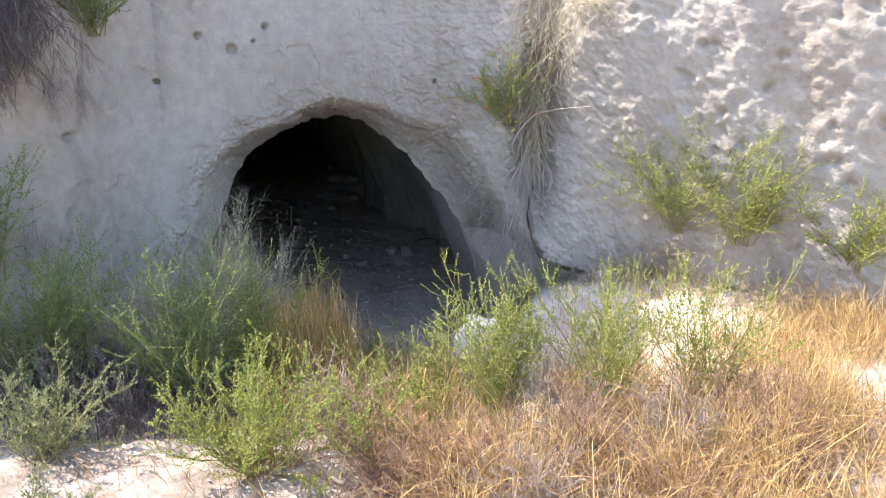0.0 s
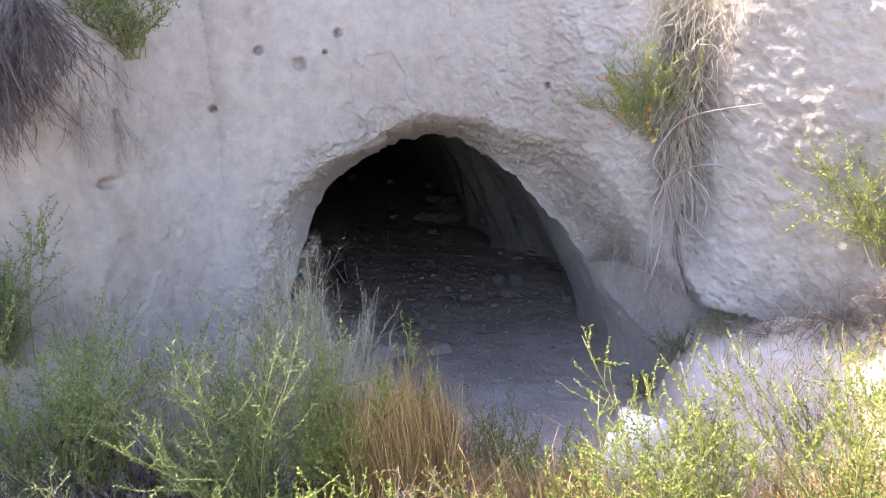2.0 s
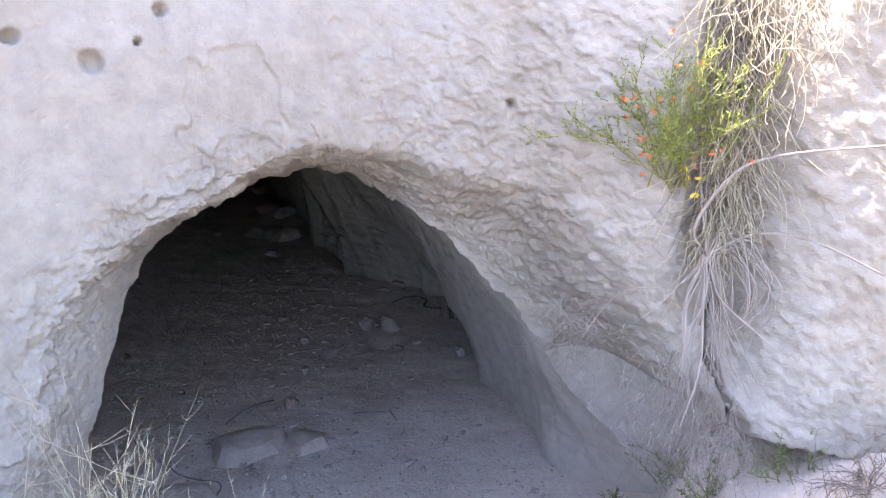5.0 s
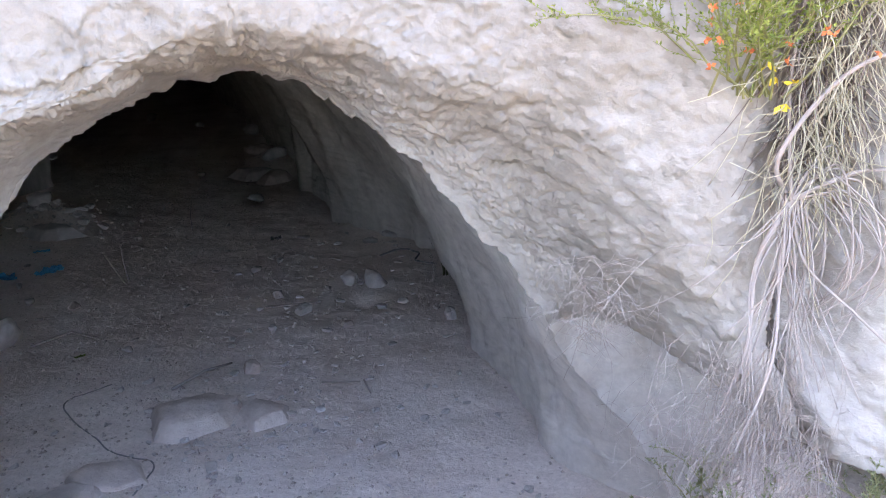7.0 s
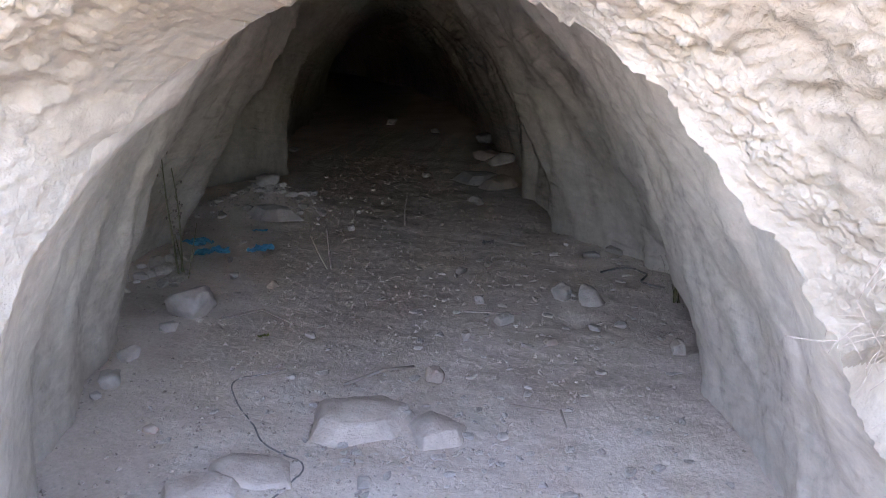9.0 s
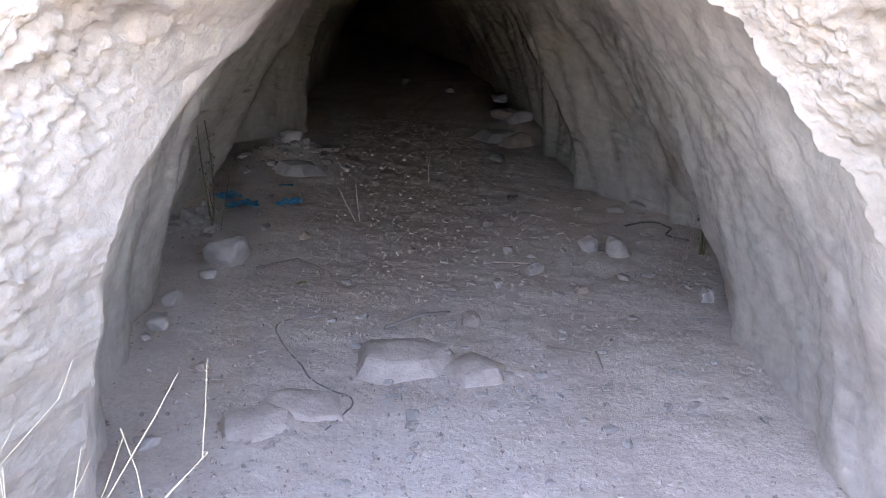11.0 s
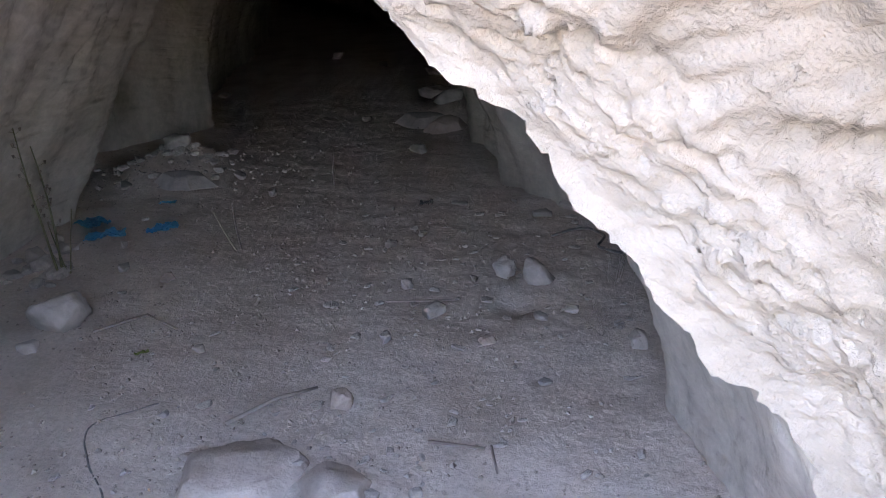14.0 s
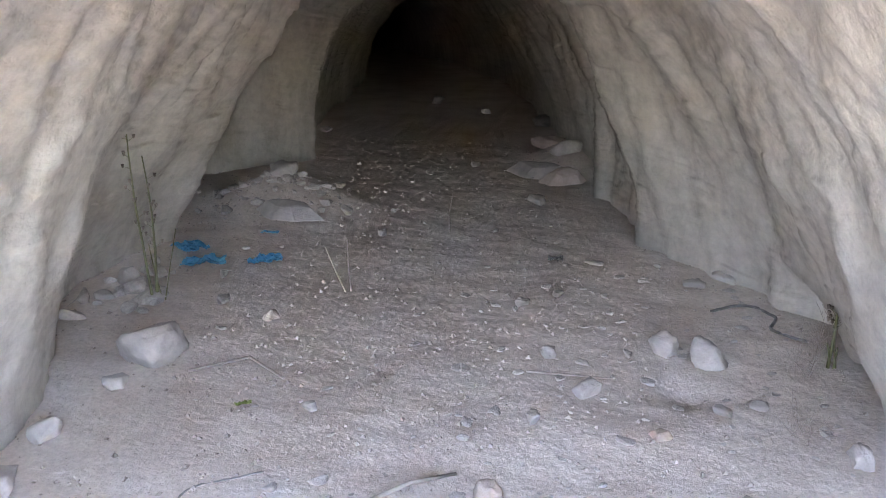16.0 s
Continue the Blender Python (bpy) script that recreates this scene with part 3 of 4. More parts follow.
# ---- stones in and before the cave ----
STONES = [   # x, y, width, depth, height, kind
    (-2.55, 7.90, 0.31, 0.26, 0.26, 0), (-2.56, 7.66, 0.13, 0.10, 0.07, 0), (-2.56, 7.28, 0.14, 0.12, 0.09, 0), (-2.47, 6.97, 0.17, 0.14, 0.11, 0),
    (-2.46, 6.84, 0.07, 0.06, 0.04, 0), (-3.22, 8.50, 0.14, 0.11, 0.07, 0), (-3.22, 8.72, 0.17, 0.14, 0.12, 0), (-3.25, 8.98, 0.09, 0.08, 0.14, 0),
    (-0.45, 8.56, 0.16, 0.14, 0.13, 0), (-0.26, 8.46, 0.21, 0.18, 0.17, 0), (-1.00, 7.31, 0.12, 0.11, 0.10, 1), (-0.75, 8.08, 0.14, 0.11, 0.09, 0),
    (-0.92, 7.80, 0.08, 0.07, 0.06, 0), (-0.93, 8.38, 0.08, 0.07, 0.07, 0), (-1.13, 8.98, 0.09, 0.08, 0.06, 0), (-0.96, 9.12, 0.07, 0.06, 0.05, 0),
    (-1.33, 11.20, 0.20, 0.15, 0.11, 0), (0.16, 7.78, 0.11, 0.10, 0.10, 0), (-0.25, 8.01, 0.10, 0.08, 0.05, 0), (-0.10, 8.12, 0.09, 0.07, 0.05, 0),
    (-0.47, 7.79, 0.11, 0.09, 0.05, 1), (-0.22, 7.47, 0.08, 0.07, 0.04, 0), (-1.06, 6.90, 0.11, 0.09, 0.06, 0), (-2.22, 10.03, 0.08, 0.07, 0.07, 0),
    (-0.81, 9.72, 0.14, 0.07, 0.04, 0), (-0.26, 9.45, 0.15, 0.11, 0.07, 0), (-2.27, 8.47, 0.11, 0.09, 0.06, 1), (-2.61, 8.60, 0.14, 0.09, 0.05, 0),
    (-1.74, 7.68, 0.08, 0.07, 0.04, 0), (-1.66, 7.17, 0.06, 0.05, 0.03, 0), (-0.62, 6.78, 0.06, 0.05, 0.04, 0), (-0.44, 6.47, 0.05, 0.04, 0.03, 0),
    (-1.08, 6.36, 0.11, 0.07, 0.03, 0), (-0.08, 9.62, 0.20, 0.14, 0.08, 0), (-2.05, 6.60, 0.08, 0.07, 0.04, 1), (-0.35, 6.42, 0.09, 0.05, 0.03, 0),
    (-3.70, 17.6, 0.35, 0.25, 0.18, 0), (-2.75, 16.6, 0.25, 0.2, 0.13, 0), (-4.3, 14.2, 0.2, 0.16, 0.1, 0), (-2.1, 12.6, 0.12, 0.1, 0.07, 0),
]
for k, (x, y, w, d, h, kind) in enumerate(STONES):
    big = w > 0.13
    stone((x, y), w, d, h, 100 + k, PINK_STONE if kind else STONE,
          ("pinkish dusty" if kind else "pale grey angular") + (" chalk block lying on the cave floor" if big else " small stone on the dusty floor"), turn=37 * k % 360)
stone((-1.22, 6.82), 0.46, 0.40, 0.21, 301, SLAB, "large flat slab of chalk half sunk in dust", "slab", "stone slab", turn=20, tilt=-8, sunk=0.58)
stone((-0.90, 6.80), 0.28, 0.26, 0.15, 302, SLAB, "pinkish broken slab half sunk in dust", "slab", "stone slab", turn=70, sunk=0.58)
stone((-1.52, 6.36), 0.42, 0.30, 0.14, 303, SLAB, "large flat slab of chalk half sunk in dust", "slab", "stone slab", turn=-10, sunk=0.58)
stone((-1.63, 6.16), 0.34, 0.28, 0.14, 304, SLAB, "broad pale slab beside a buried hose", "slab", "stone slab", turn=50, sunk=0.58)
stone((-1.95, 6.00), 0.12, 0.10, 0.07, 305, STONE, "small pale chalk block by the slabs", "stone", "stone", turn=50)
stone((-2.95, 10.15), 0.42, 0.20, 0.12, 306, STONE, "long flat stone at the rubble heap", "slab", "stone slab", turn=-15)
stone((-3.15, 10.55), 0.26, 0.20, 0.18, 307, STONE, "rounded chalk block on the rubble heap", turn=15)
stone((-1.25, 12.7), 0.42, 0.30, 0.20, 308, STONE, "dark-lying heavy block against the cave wall", turn=15)
stone((-1.42, 12.25), 0.52, 0.30, 0.13, 314, STONE, "flat fallen slab against the cave wall", "slab", "stone slab", turn=-12)
stone((-1.20, 12.05), 0.36, 0.24, 0.14, 315, PINK_STONE, "broken slab leaning on the cave wall", "slab", "stone slab", turn=30, tilt=14)
stone((-1.45, 13.3), 0.50, 0.32, 0.18, 309, PINK_STONE, "flat fallen block against the cave wall", turn=-25)
stone((-1.75, 15.6), 0.50, 0.35, 0.22, 310, STONE, "fallen block deep in the cave", turn=60)
stone((0.09, 3.36), 0.30, 0.26, 0.34, 311, WHITE_STONE, "white chalk boulder among green weeds", "boulder", "boulder", "boulder", turn=25)
stone((0.30, 3.75), 0.16, 0.14, 0.10, 312, WHITE_STONE, "white chalk block on the slope", "stone", "stone", "chalk on the slope", turn=65)
stone((-0.45, 3.75), 0.22, 0.16, 0.10, 313, STONE, "grey chalk block beside dry grass", "stone", "stone", "chalk on the slope", turn=5)

# middling stones, countable, sharing six meshes
rnd = random.Random(11)
kinds = [hull_stone(400 + k, 1.0, 0.8, 0.55, 13, 0.05, False) for k in range(6)]
for me in kinds:
    me.materials.append(STONE)
for k in range(190):
    y = 5.9 + 7.5 * rnd.random() ** 1.5
    xl, xr = table(SECTIONS, y)[0:2]
    x = xl + (xr - xl) * (0.06 + 0.88 * (rnd.random() ** 0.75))
    s = 0.022 + 0.05 * rnd.random() ** 3
    ob = new("pebble", kinds[k % 6])
    ob.matrix_world = pose(x, y, ground_z(x, y) - 0.1 * s, rnd.uniform(-20, 20), 0, rnd.uniform(0, 360)) @ Matrix.Diagonal((s, s, s, 1))
    tagged(ob, "small pale chalk fragment on the dusty floor", "pebble", "small stones on the cave floor")
for k in range(140):        # rubble heap
    a, r = rnd.uniform(0, 6.28), abs(rnd.gauss(0, 0.40))
    x, y, s = -3.10 + 1.2 * r * math.cos(a), 10.5 + 0.7 * r * math.sin(a), 0.03 + 0.12 * rnd.random() ** 2
    ob = new("rubble_stone", kinds[k % 6])
    ob.matrix_world = pose(x, y, ground_z(x, y) - 0.1 * s, rnd.uniform(-30, 30), 0, rnd.uniform(0, 360)) @ Matrix.Diagonal((s, s, s, 1))
    tagged(ob, "broken chalk piece in the rubble heap", "stone", "rubble heap")


def grit(count, name, label, region, lo, hi, seed, material):
    """Uncounted crumbs of chalk."""
    rnd = random.Random(seed)
    v, f = [], []
    for _ in range(count):
        x, y = region(rnd)
        s = lo + (hi - lo) * rnd.random() ** 3
        z = ground_z(x, y)
        a = rnd.uniform(0, 6.28)
        k = len(v)
        for q in range(4):
            w = a + q * math.pi / 2 + rnd.uniform(-0.3, 0.3)
            v.append((x + s * math.cos(w) * rnd.uniform(0.6, 1), y + s * math.sin(w) * rnd.uniform(0.6, 1), z - 0.2 * s))
        v.append((x + s * rnd.uniform(-0.3, 0.3), y + s * rnd.uniform(-0.3, 0.3), z + s * rnd.uniform(0.25, 0.6)))
        f += [(k + q, k + (q + 1) % 4, k + 4) for q in range(4)]
    me = bpy.data.meshes.new(name)
    me.from_pydata(v, [], f)
    me.materials.append(material)
    return tagged(new(name, me), label, "gravel", kind="stuff")


def in_cave(r):
    y = 5.4 + 8.5 * r.random() ** 1.6
    xl, xr = table(SECTIONS, max(y, 5.6))[0:2]
    clump = 0.5 + 0.5 * math.sin(3.1 * y) * math.sin(2.3 * y + 1)
    return xl + (xr - xl) * min(1, max(0, r.gauss(0.62 if r.random() < 0.6 * clump + 0.2 else 0.35, 0.2))), y


for k in range(26):        # broken bits by the blue plastic
    x, y, s = rnd.gauss(-3.06, 0.12), rnd.gauss(8.58, 0.18), rnd.uniform(0.05, 0.21)
    ob = new("rubble_stone", kinds[k % 6])
    ob.matrix_world = pose(x, y, ground_z(x, y) - 0.1 * s, rnd.uniform(-50, 50), 0, rnd.uniform(0, 360)) @ Matrix.Diagonal((s, s, s, 1))
    tagged(ob, "broken pale chalk piece beside blue plastic", "stone", "broken bits at the wall")
for k in range(70):        # crumbled edge of the slabs
    a, r = rnd.uniform(0, 6.28), 0.16 + abs(rnd.gauss(0, 0.16))
    x, y, s = -1.02 + 1.3 * r * math.cos(a), 6.70 + r * math.sin(a), 0.02 + 0.06 * rnd.random() ** 2
    ob = new("rubble_stone", kinds[k % 6])
    ob.matrix_world = pose(x, y, ground_z(x, y) - 0.15 * s, rnd.uniform(-30, 30), 0, rnd.uniform(0, 360)) @ Matrix.Diagonal((s, s, s, 1))
    tagged(ob, "crumbled chalk fragment beside a sunken slab", "stone", "crumbs round the slabs")
for k in range(150):        # scattered lumps before the paired stones
    x, y, s = rnd.gauss(-0.65, 0.50), rnd.uniform(6.5, 9.6), 0.026 + 0.075 * rnd.random() ** 2.2
    x = min(x, table(SECTIONS, y)[1] - 0.12)
    ob = new("pebble", kinds[k % 6])
    ob.matrix_world = pose(x, y, ground_z(x, y) - 0.15 * s, rnd.uniform(-20, 20), 0, rnd.uniform(0, 360)) @ Matrix.Diagonal((s, s, s * 0.8, 1))
    tagged(ob, "small pale chalk fragment on the dusty floor", "pebble", "small stones on the cave floor")
GRIT = plain_material("chalk_crumb", (0.33, 0.28, 0.24), (0.47, 0.41, 0.365), 9, 0.95, 0.3)
grit(10000, "cave_grit", "pale chalk crumbs strewn over the floor", in_cave, 0.004, 0.024, 21, GRIT)
grit(6000, "slope_grit", "pale chalk crumbs on the ground outside", lambda r: (r.uniform(-2.4, 2.4), r.uniform(1.4, 5.6)), 0.004, 0.02, 22, WHITE_STONE)


# ---- litter and sticks in the cave ----
def crumple(name, at, sx, sy, h, seed, material, label, turn=0, category="plastic litter"):
    """Crumpled thin sheet lying on the ground."""
    n = 14
    bm = bmesh.new()
    off = Vector((seed * 3.7, seed * 1.3, 0))
    g = [[bm.verts.new((sx * (i / n - 0.5) * (1 + 0.2 * noise.noise(Vector((i * 0.7, j * 0.3, 1)) + off)), sy * (j / n - 0.5) * (1 + 0.3 * noise.noise(Vector((i * 0.3, j * 0.8, 5)) + off)),
                        h * abs(noise.turbulence(Vector((i * 0.22, j * 0.22, 0)) + off, 3, True)) * 0.8)) for j in range(n + 1)] for i in range(n + 1)]
    for i in range(n):
        for j in range(n):
            bm.faces.new((g[i][j], g[i + 1][j], g[i + 1][j + 1], g[i][j + 1]))
    bmesh.ops.solidify(bm, geom=list(bm.faces), thickness=0.002)
    me = bpy.data.meshes.new(name)
    bm.to_mesh(me)
    bm.free()
    me.materials.append(material)
    ob = new(name, me)
    ob.matrix_world = pose(at[0], at[1], ground_z(*at) + 0.004, 0, 0, turn)
    return tagged(ob, label, category)


crumple("plastic_sheet", (-3.02, 9.13), 0.24, 0.13, 0.07, 1, BLUE, "crumpled blue plastic sheet on the cave floor", 20)
crumple("plastic_scrap", (-3.27, 9.40), 0.22, 0.16, 0.06, 2, BLUE, "torn blue plastic scrap by the wall", -30)
crumple("plastic_scrap", (-2.69, 9.25), 0.20, 0.07, 0.08, 3, BLUE, "rolled blue plastic strip on the dust", 35)
crumple("plastic_scrap", (-2.95, 9.85), 0.12, 0.05, 0.03, 4, BLUE, "small blue plastic strip on the dust", 10)
crumple("plastic_bag", (-0.50, 3.50), 0.15, 0.11, 0.09, 5, NAVY, "crumpled dark blue bag beside dry grass", 40)
crumple("plastic_bag", (-1.85, 3.75), 0.12, 0.10, 0.06, 6, NAVY, "crumpled dark blue bag under weeds", 10)


def stick(name, pts, r0, r1, material, label, category="stick"):
    s = Soup()
    s.tube([Vector(p) for p in pts], r0, r1, 6)
    me = bpy.data.meshes.new(name)
    me.from_pydata(s.v, [], s.f)
    me.polygons.foreach_set("use_smooth", [True] * len(s.f))
    me.materials.append(material)
    return tagged(new(name, me), label, category)


HOSE = plain_material("dusty_hose", (0.10, 0.10, 0.10), (0.24, 0.22, 0.21), 20, 0.6, 0.2, vary=False)


def lying(pts, r, n=8):
    """A line through ground points, laid on the ground."""
    out = []
    for i in range(len(pts) - 1):
        for k in range(n):
            t = k / n
            p0, p1, p2, p3 = (Vector((*pts[max(0, min(len(pts) - 1, i + q))], 0)) for q in (-1, 0, 1, 2))
            p = 0.5 * ((2 * p1) + (p2 - p0) * t + (2 * p0 - 5 * p1 + 4 * p2 - p3) * t * t + (3 * p1 - p0 - 3 * p2 + p3) * t ** 3)
            out.append((p.x, p.y, ground_z(p.x, p.y) + r * 0.8))
    return out


stick("hose", lying([(-1.72, 7.25), (-1.90, 7.08), (-1.80, 6.88), (-1.67, 6.74), (-1.55, 6.58), (-1.34, 6.45), (-1.38, 6.20)], 0.0), 0.004, 0.004, HOSE, "thin dark hose winding over the dust", "hose")
stick("hose", lying([(-0.20, 9.10), (-0.02, 9.22), (0.10, 9.10), (0.06, 8.92), (0.20, 8.78)], 0.008), 0.008, 0.008, HOSE, "short dark hose curled by the wall", "hose")
stick("stick", [on_ground(-1.38, 7.10, 0.02), on_ground(-1.24, 7.27, 0.03), on_ground(-1.12, 7.40, 0.02)], 0.010, 0.006, ROOT, "pale peeled stick lying on the dust")
stick("stick", [on_ground(-0.62, 7.05, 0.006), on_ground(-0.42, 7.02, 0.006)], 0.006, 0.004, GREY_TWIG, "short brown twig on the cave floor")
stick("stick", [on_ground(-0.40, 7.03, 0.006), on_ground(-0.37, 6.9, 0.006)], 0.006, 0.004, GREY_TWIG, "short brown twig on the cave floor")
stick("stick", [on_ground(-1.00, 8.2, 0.006), on_ground(-0.65, 8.22, 0.006)], 0.005, 0.003, ROOT, "thin straight twig on the cave floor")
stick("stick", [on_ground(-2.35, 7.85, 0.01), on_ground(-2.15, 8.0, 0.03), on_ground(-1.95, 7.9, 0.005)], 0.007, 0.004, GREY_TWIG, "bent twig beside the boulder")
stick("stick", [on_ground(-2.04, 8.94, -0.01), (-2.06, 8.96, 0.13), (-2.07, 8.98, 0.27)], 0.005, 0.002, GREY_TWIG, "thin dry twig standing in the dust")
stick("stick", [on_ground(-2.06, 8.92, -0.01), (-2.13, 8.95, 0.10), (-2.20, 8.99, 0.22)], 0.005, 0.002, PALE_TWIG, "thin pale straw leaning in the dust")
stick("stick", [on_ground(-1.80, 10.2, -0.01), (-1.80, 10.2, 0.13), (-1.78, 10.22, 0.26)], 0.005, 0.002, GREY_TWIG, "thin dry twig standing in the dust")
crumple("leaf", (-2.00, 7.65), 0.06, 0.025, 0.02, 8, LEAF, "fresh green leaf on the dust", 40, "leaf")
crumple("scrap", (-1.04, 9.76), 0.09, 0.06, 0.05, 9, HOSE, "dark crushed scrap on the cave floor", 10, "litter")


def seed_stalk(at, height, seed, label):
    rnd = random.Random(seed)
    root = empty("weed_stalk", at, label, "weed")
    st, pods = Soup(), Soup()
    for k in range(5):
        d = Vector((rnd.gauss(-0.03, 0.012 if k < 2 else 0.08), rnd.gauss(0, 0.02 if k < 2 else 0.06), 1))
        h = height * ((1, 0.86)[k] if k < 2 else rnd.uniform(0.25, 0.55))
        pts = bent(Vector((rnd.gauss(0, 0.02), rnd.gauss(0, 0.02), -0.02)), d, h, 8, rnd, 0.05)
        st.tube(pts, 0.008 if k < 2 else 0.004, 0.003, 5)
        if k < 2:
            for q in range(16):
                f = rnd.uniform(0.4, 1.0)
                i = min(7, int(f * 8))
                p = pts[i].lerp(pts[i + 1], f * 8 - i)
                t = bent(p, Vector((rnd.gauss(0, 1), rnd.gauss(0, 1), 0.9)), 0.045, 2, rnd, 0.2)
                st.tube(t, 0.0015, 0.001)
                c = t[-1]
                pods.tube([c + Vector((0, 0, -0.008)), c + Vector((0, 0, 0.0)), c + Vector((0, 0, 0.010))], 0.004, 0.008, 5)
    st.put("stem", STALK, root, kind="")
    pods.put("seed_head_cluster", GREY_TWIG, root, "dark dry seed heads")


STALK = plain_material("dull_green_stalk", (0.10, 0.11, 0.05), (0.18, 0.17, 0.09), 20, 0.8, 0.2)
seed_stalk(on_ground(-2.96, 8.56), 0.90, 5, "tall dark green weed stalk with seed heads")
seed_stalk(on_ground(0.24, 8.55), 0.48, 6, "slender dry weed stalk by the wall")
bare_weed("dry_weed", on_ground(0.12, 8.42), 0.30, 0.14, 31, GREY_TWIG, "thin dry weed at the foot of the wall", 7, 4, 0.0016, tips=2)
bare_weed("dry_weed", on_ground(0.02, 7.95), 0.12, 0.16, 32, GREY_TWIG, "low dry weed tangle beside the wall", 10, 5, 0.0014, tips=3)


# ---- roots and plants on the cliff ----
def cliff_at(x, z, proud=0.0):
    return Vector((x, face_y(x, z) - proud, z))


def rooted(x, z, proud=0.0):
    return cliff_at(x - 0.08, z - 0.02, proud)


def root_mass():
    rnd = random.Random(3)
    knot = rooted(0.57, 1.50, 0.10)
    root = empty("exposed_roots", knot, "pale weathered roots hanging over the cliff face", "roots")

    def line(*pts, r=0.008, n=6):
        ps = [Vector(p) - knot + (Vector((rnd.gauss(0, 0.025), rnd.gauss(0, 0.02), rnd.gauss(0, 0.025))) if 0 < i else Vector()) for i, p in enumerate(pts)]
        out = []
        for i in range(len(ps) - 1):
            for k in range(n):
                t = k / n
                p0, p1, p2, p3 = (ps[max(0, min(len(ps) - 1, i + q))] for q in (-1, 0, 1, 2))
                out.append(0.5 * ((2 * p1) + (p2 - p0) * t + (2 * p0 - 5 * p1 + 4 * p2 - p3) * t * t + (3 * p1 - p0 - 3 * p2 + p3) * t ** 3))
        out.append(ps[-1])
        s = Soup()
        s.tube(out, r * 0.62, r * 0.3, 5)
        s.put("root", ROOT, root, kind="")
    # main hanging roots
    line(knot, rooted(0.50, 1.40, 0.12), rooted(0.45, 1.22, 0.14), rooted(0.39, 1.04, 0.14), r=0.011)
    line(knot, rooted(0.53, 1.38, 0.13), rooted(0.49, 1.20, 0.16), rooted(0.44, 1.03, 0.15), r=0.008)
    line(knot, rooted(0.60, 1.38, 0.12), rooted(0.63, 1.22, 0.13), rooted(0.63, 1.05, 0.13), r=0.008)
    line(knot, rooted(0.62, 1.42, 0.14), rooted(0.68, 1.32, 0.15), rooted(0.70, 1.20, 0.14), r=0.007)
    line(knot, rooted(0.45, 1.42, 0.13), rooted(0.32, 1.38, 0.10), rooted(0.22, 1.25, 0.10), rooted(0.20, 1.17, 0.10), r=0.0028)
    line(knot, rooted(0.42, 1.36, 0.10), rooted(0.30, 1.28, 0.08), rooted(0.16, 1.30, 0.06), r=0.0025)
    line(knot, rooted(0.55, 1.62, 0.16), rooted(0.60, 1.74, 0.18), rooted(0.74, 1.80, 0.16), rooted(0.86, 1.80, 0.12), r=0.010)
    line(knot, rooted(0.66, 1.56, 0.16), rooted(0.80, 1.56, 0.14), rooted(0.95, 1.48, 0.10), r=0.009)
    line(knot, rooted(0.56, 1.66, 0.05), rooted(0.60, 1.85, 0.03), rooted(0.64, 2.10, 0.03), r=0.008)
    line(knot, rooted(0.62, 1.70, 0.05), rooted(0.68, 1.95, 0.04), r=0.007)
    # loops right of the knot
    for k in range(16):
        w = rnd.uniform(0.05, 0.11)
        line(knot, rooted(0.57 + w * 0.9, 1.50 + rnd.uniform(0.02, 0.08), 0.13), rooted(0.60 + w * 1.25, 1.40, 0.13 + rnd.uniform(0, 0.03)), rooted(0.60 + w * 0.8, 1.28 - rnd.uniform(0, 0.08), 0.12), r=rnd.uniform(0.003, 0.006))
    for k in range(26):
        x, z = rnd.uniform(0.42, 0.70), rnd.uniform(1.05, 1.25)
        line(knot + Vector((rnd.gauss(0, 0.02), 0, rnd.gauss(0, 0.02))), rooted((x + 0.57) / 2 + rnd.gauss(0, 0.02), (z + 1.5) / 2 + 0.03, 0.12), rooted(x, z, 0.13), r=rnd.uniform(0.0025, 0.005))
    # fine rootlets
    s = Soup()
    for k in range(260):
        if k % 4 == 0:
            p = rooted(rnd.gauss(0.23, 0.05), rnd.uniform(1.16, 1.36), 0.05)
            d, ln = Vector((rnd.gauss(-0.2, 0.6), rnd.gauss(0, 0.25), rnd.gauss(-0.6, 0.5))), rnd.uniform(0.06, 0.14)
        else:
            p = rooted(rnd.gauss(0.50, 0.08), rnd.uniform(0.98, 1.22), 0.14)
            d, ln = Vector((rnd.gauss(-0.12, 0.4), rnd.gauss(0, 0.25), -1)), rnd.uniform(0.12, 0.36)
        pts = bent(p - knot, d, ln, 6, rnd, 0.4, Vector((0, 0, -0.5)))
        s.tube(pts, 0.0009, 0.0005)
        for _ in range(3):
            q = rnd.randrange(1, 6)
            s.tube(bent(pts[q], Vector((rnd.gauss(0, 1), rnd.gauss(0, 0.6), -0.4)), rnd.uniform(0.03, 0.09), 3, rnd, 0.4), 0.0006, 0.0004)
    s.put("rootlet_tangle", ROOT, root, "fine tangled rootlets")
    # curtain of dry hanging shoots
    c = Soup()
    for k in range(620):
        z = rnd.uniform(1.55, 2.5)
        x = rnd.gauss(0.67 + 0.10 * (z - 2.0), 0.04 + 0.05 * smooth(1.7, 2.4, z))
        c.tube(bent(rooted(x, z, 0.03 + rnd.uniform(0, 0.10)) - knot, Vector((rnd.gauss(-0.10, 0.5), rnd.gauss(-0.1, 0.4), -0.6)), rnd.uniform(0.08, 0.34), 6, rnd, 0.55, Vector((0, 0.1, -0.7))), 0.0015, 0.0008)
    c.put("dry_curtain", PALE_TWIG, root, "curtain of straw-coloured dry shoots")
    c = Soup()
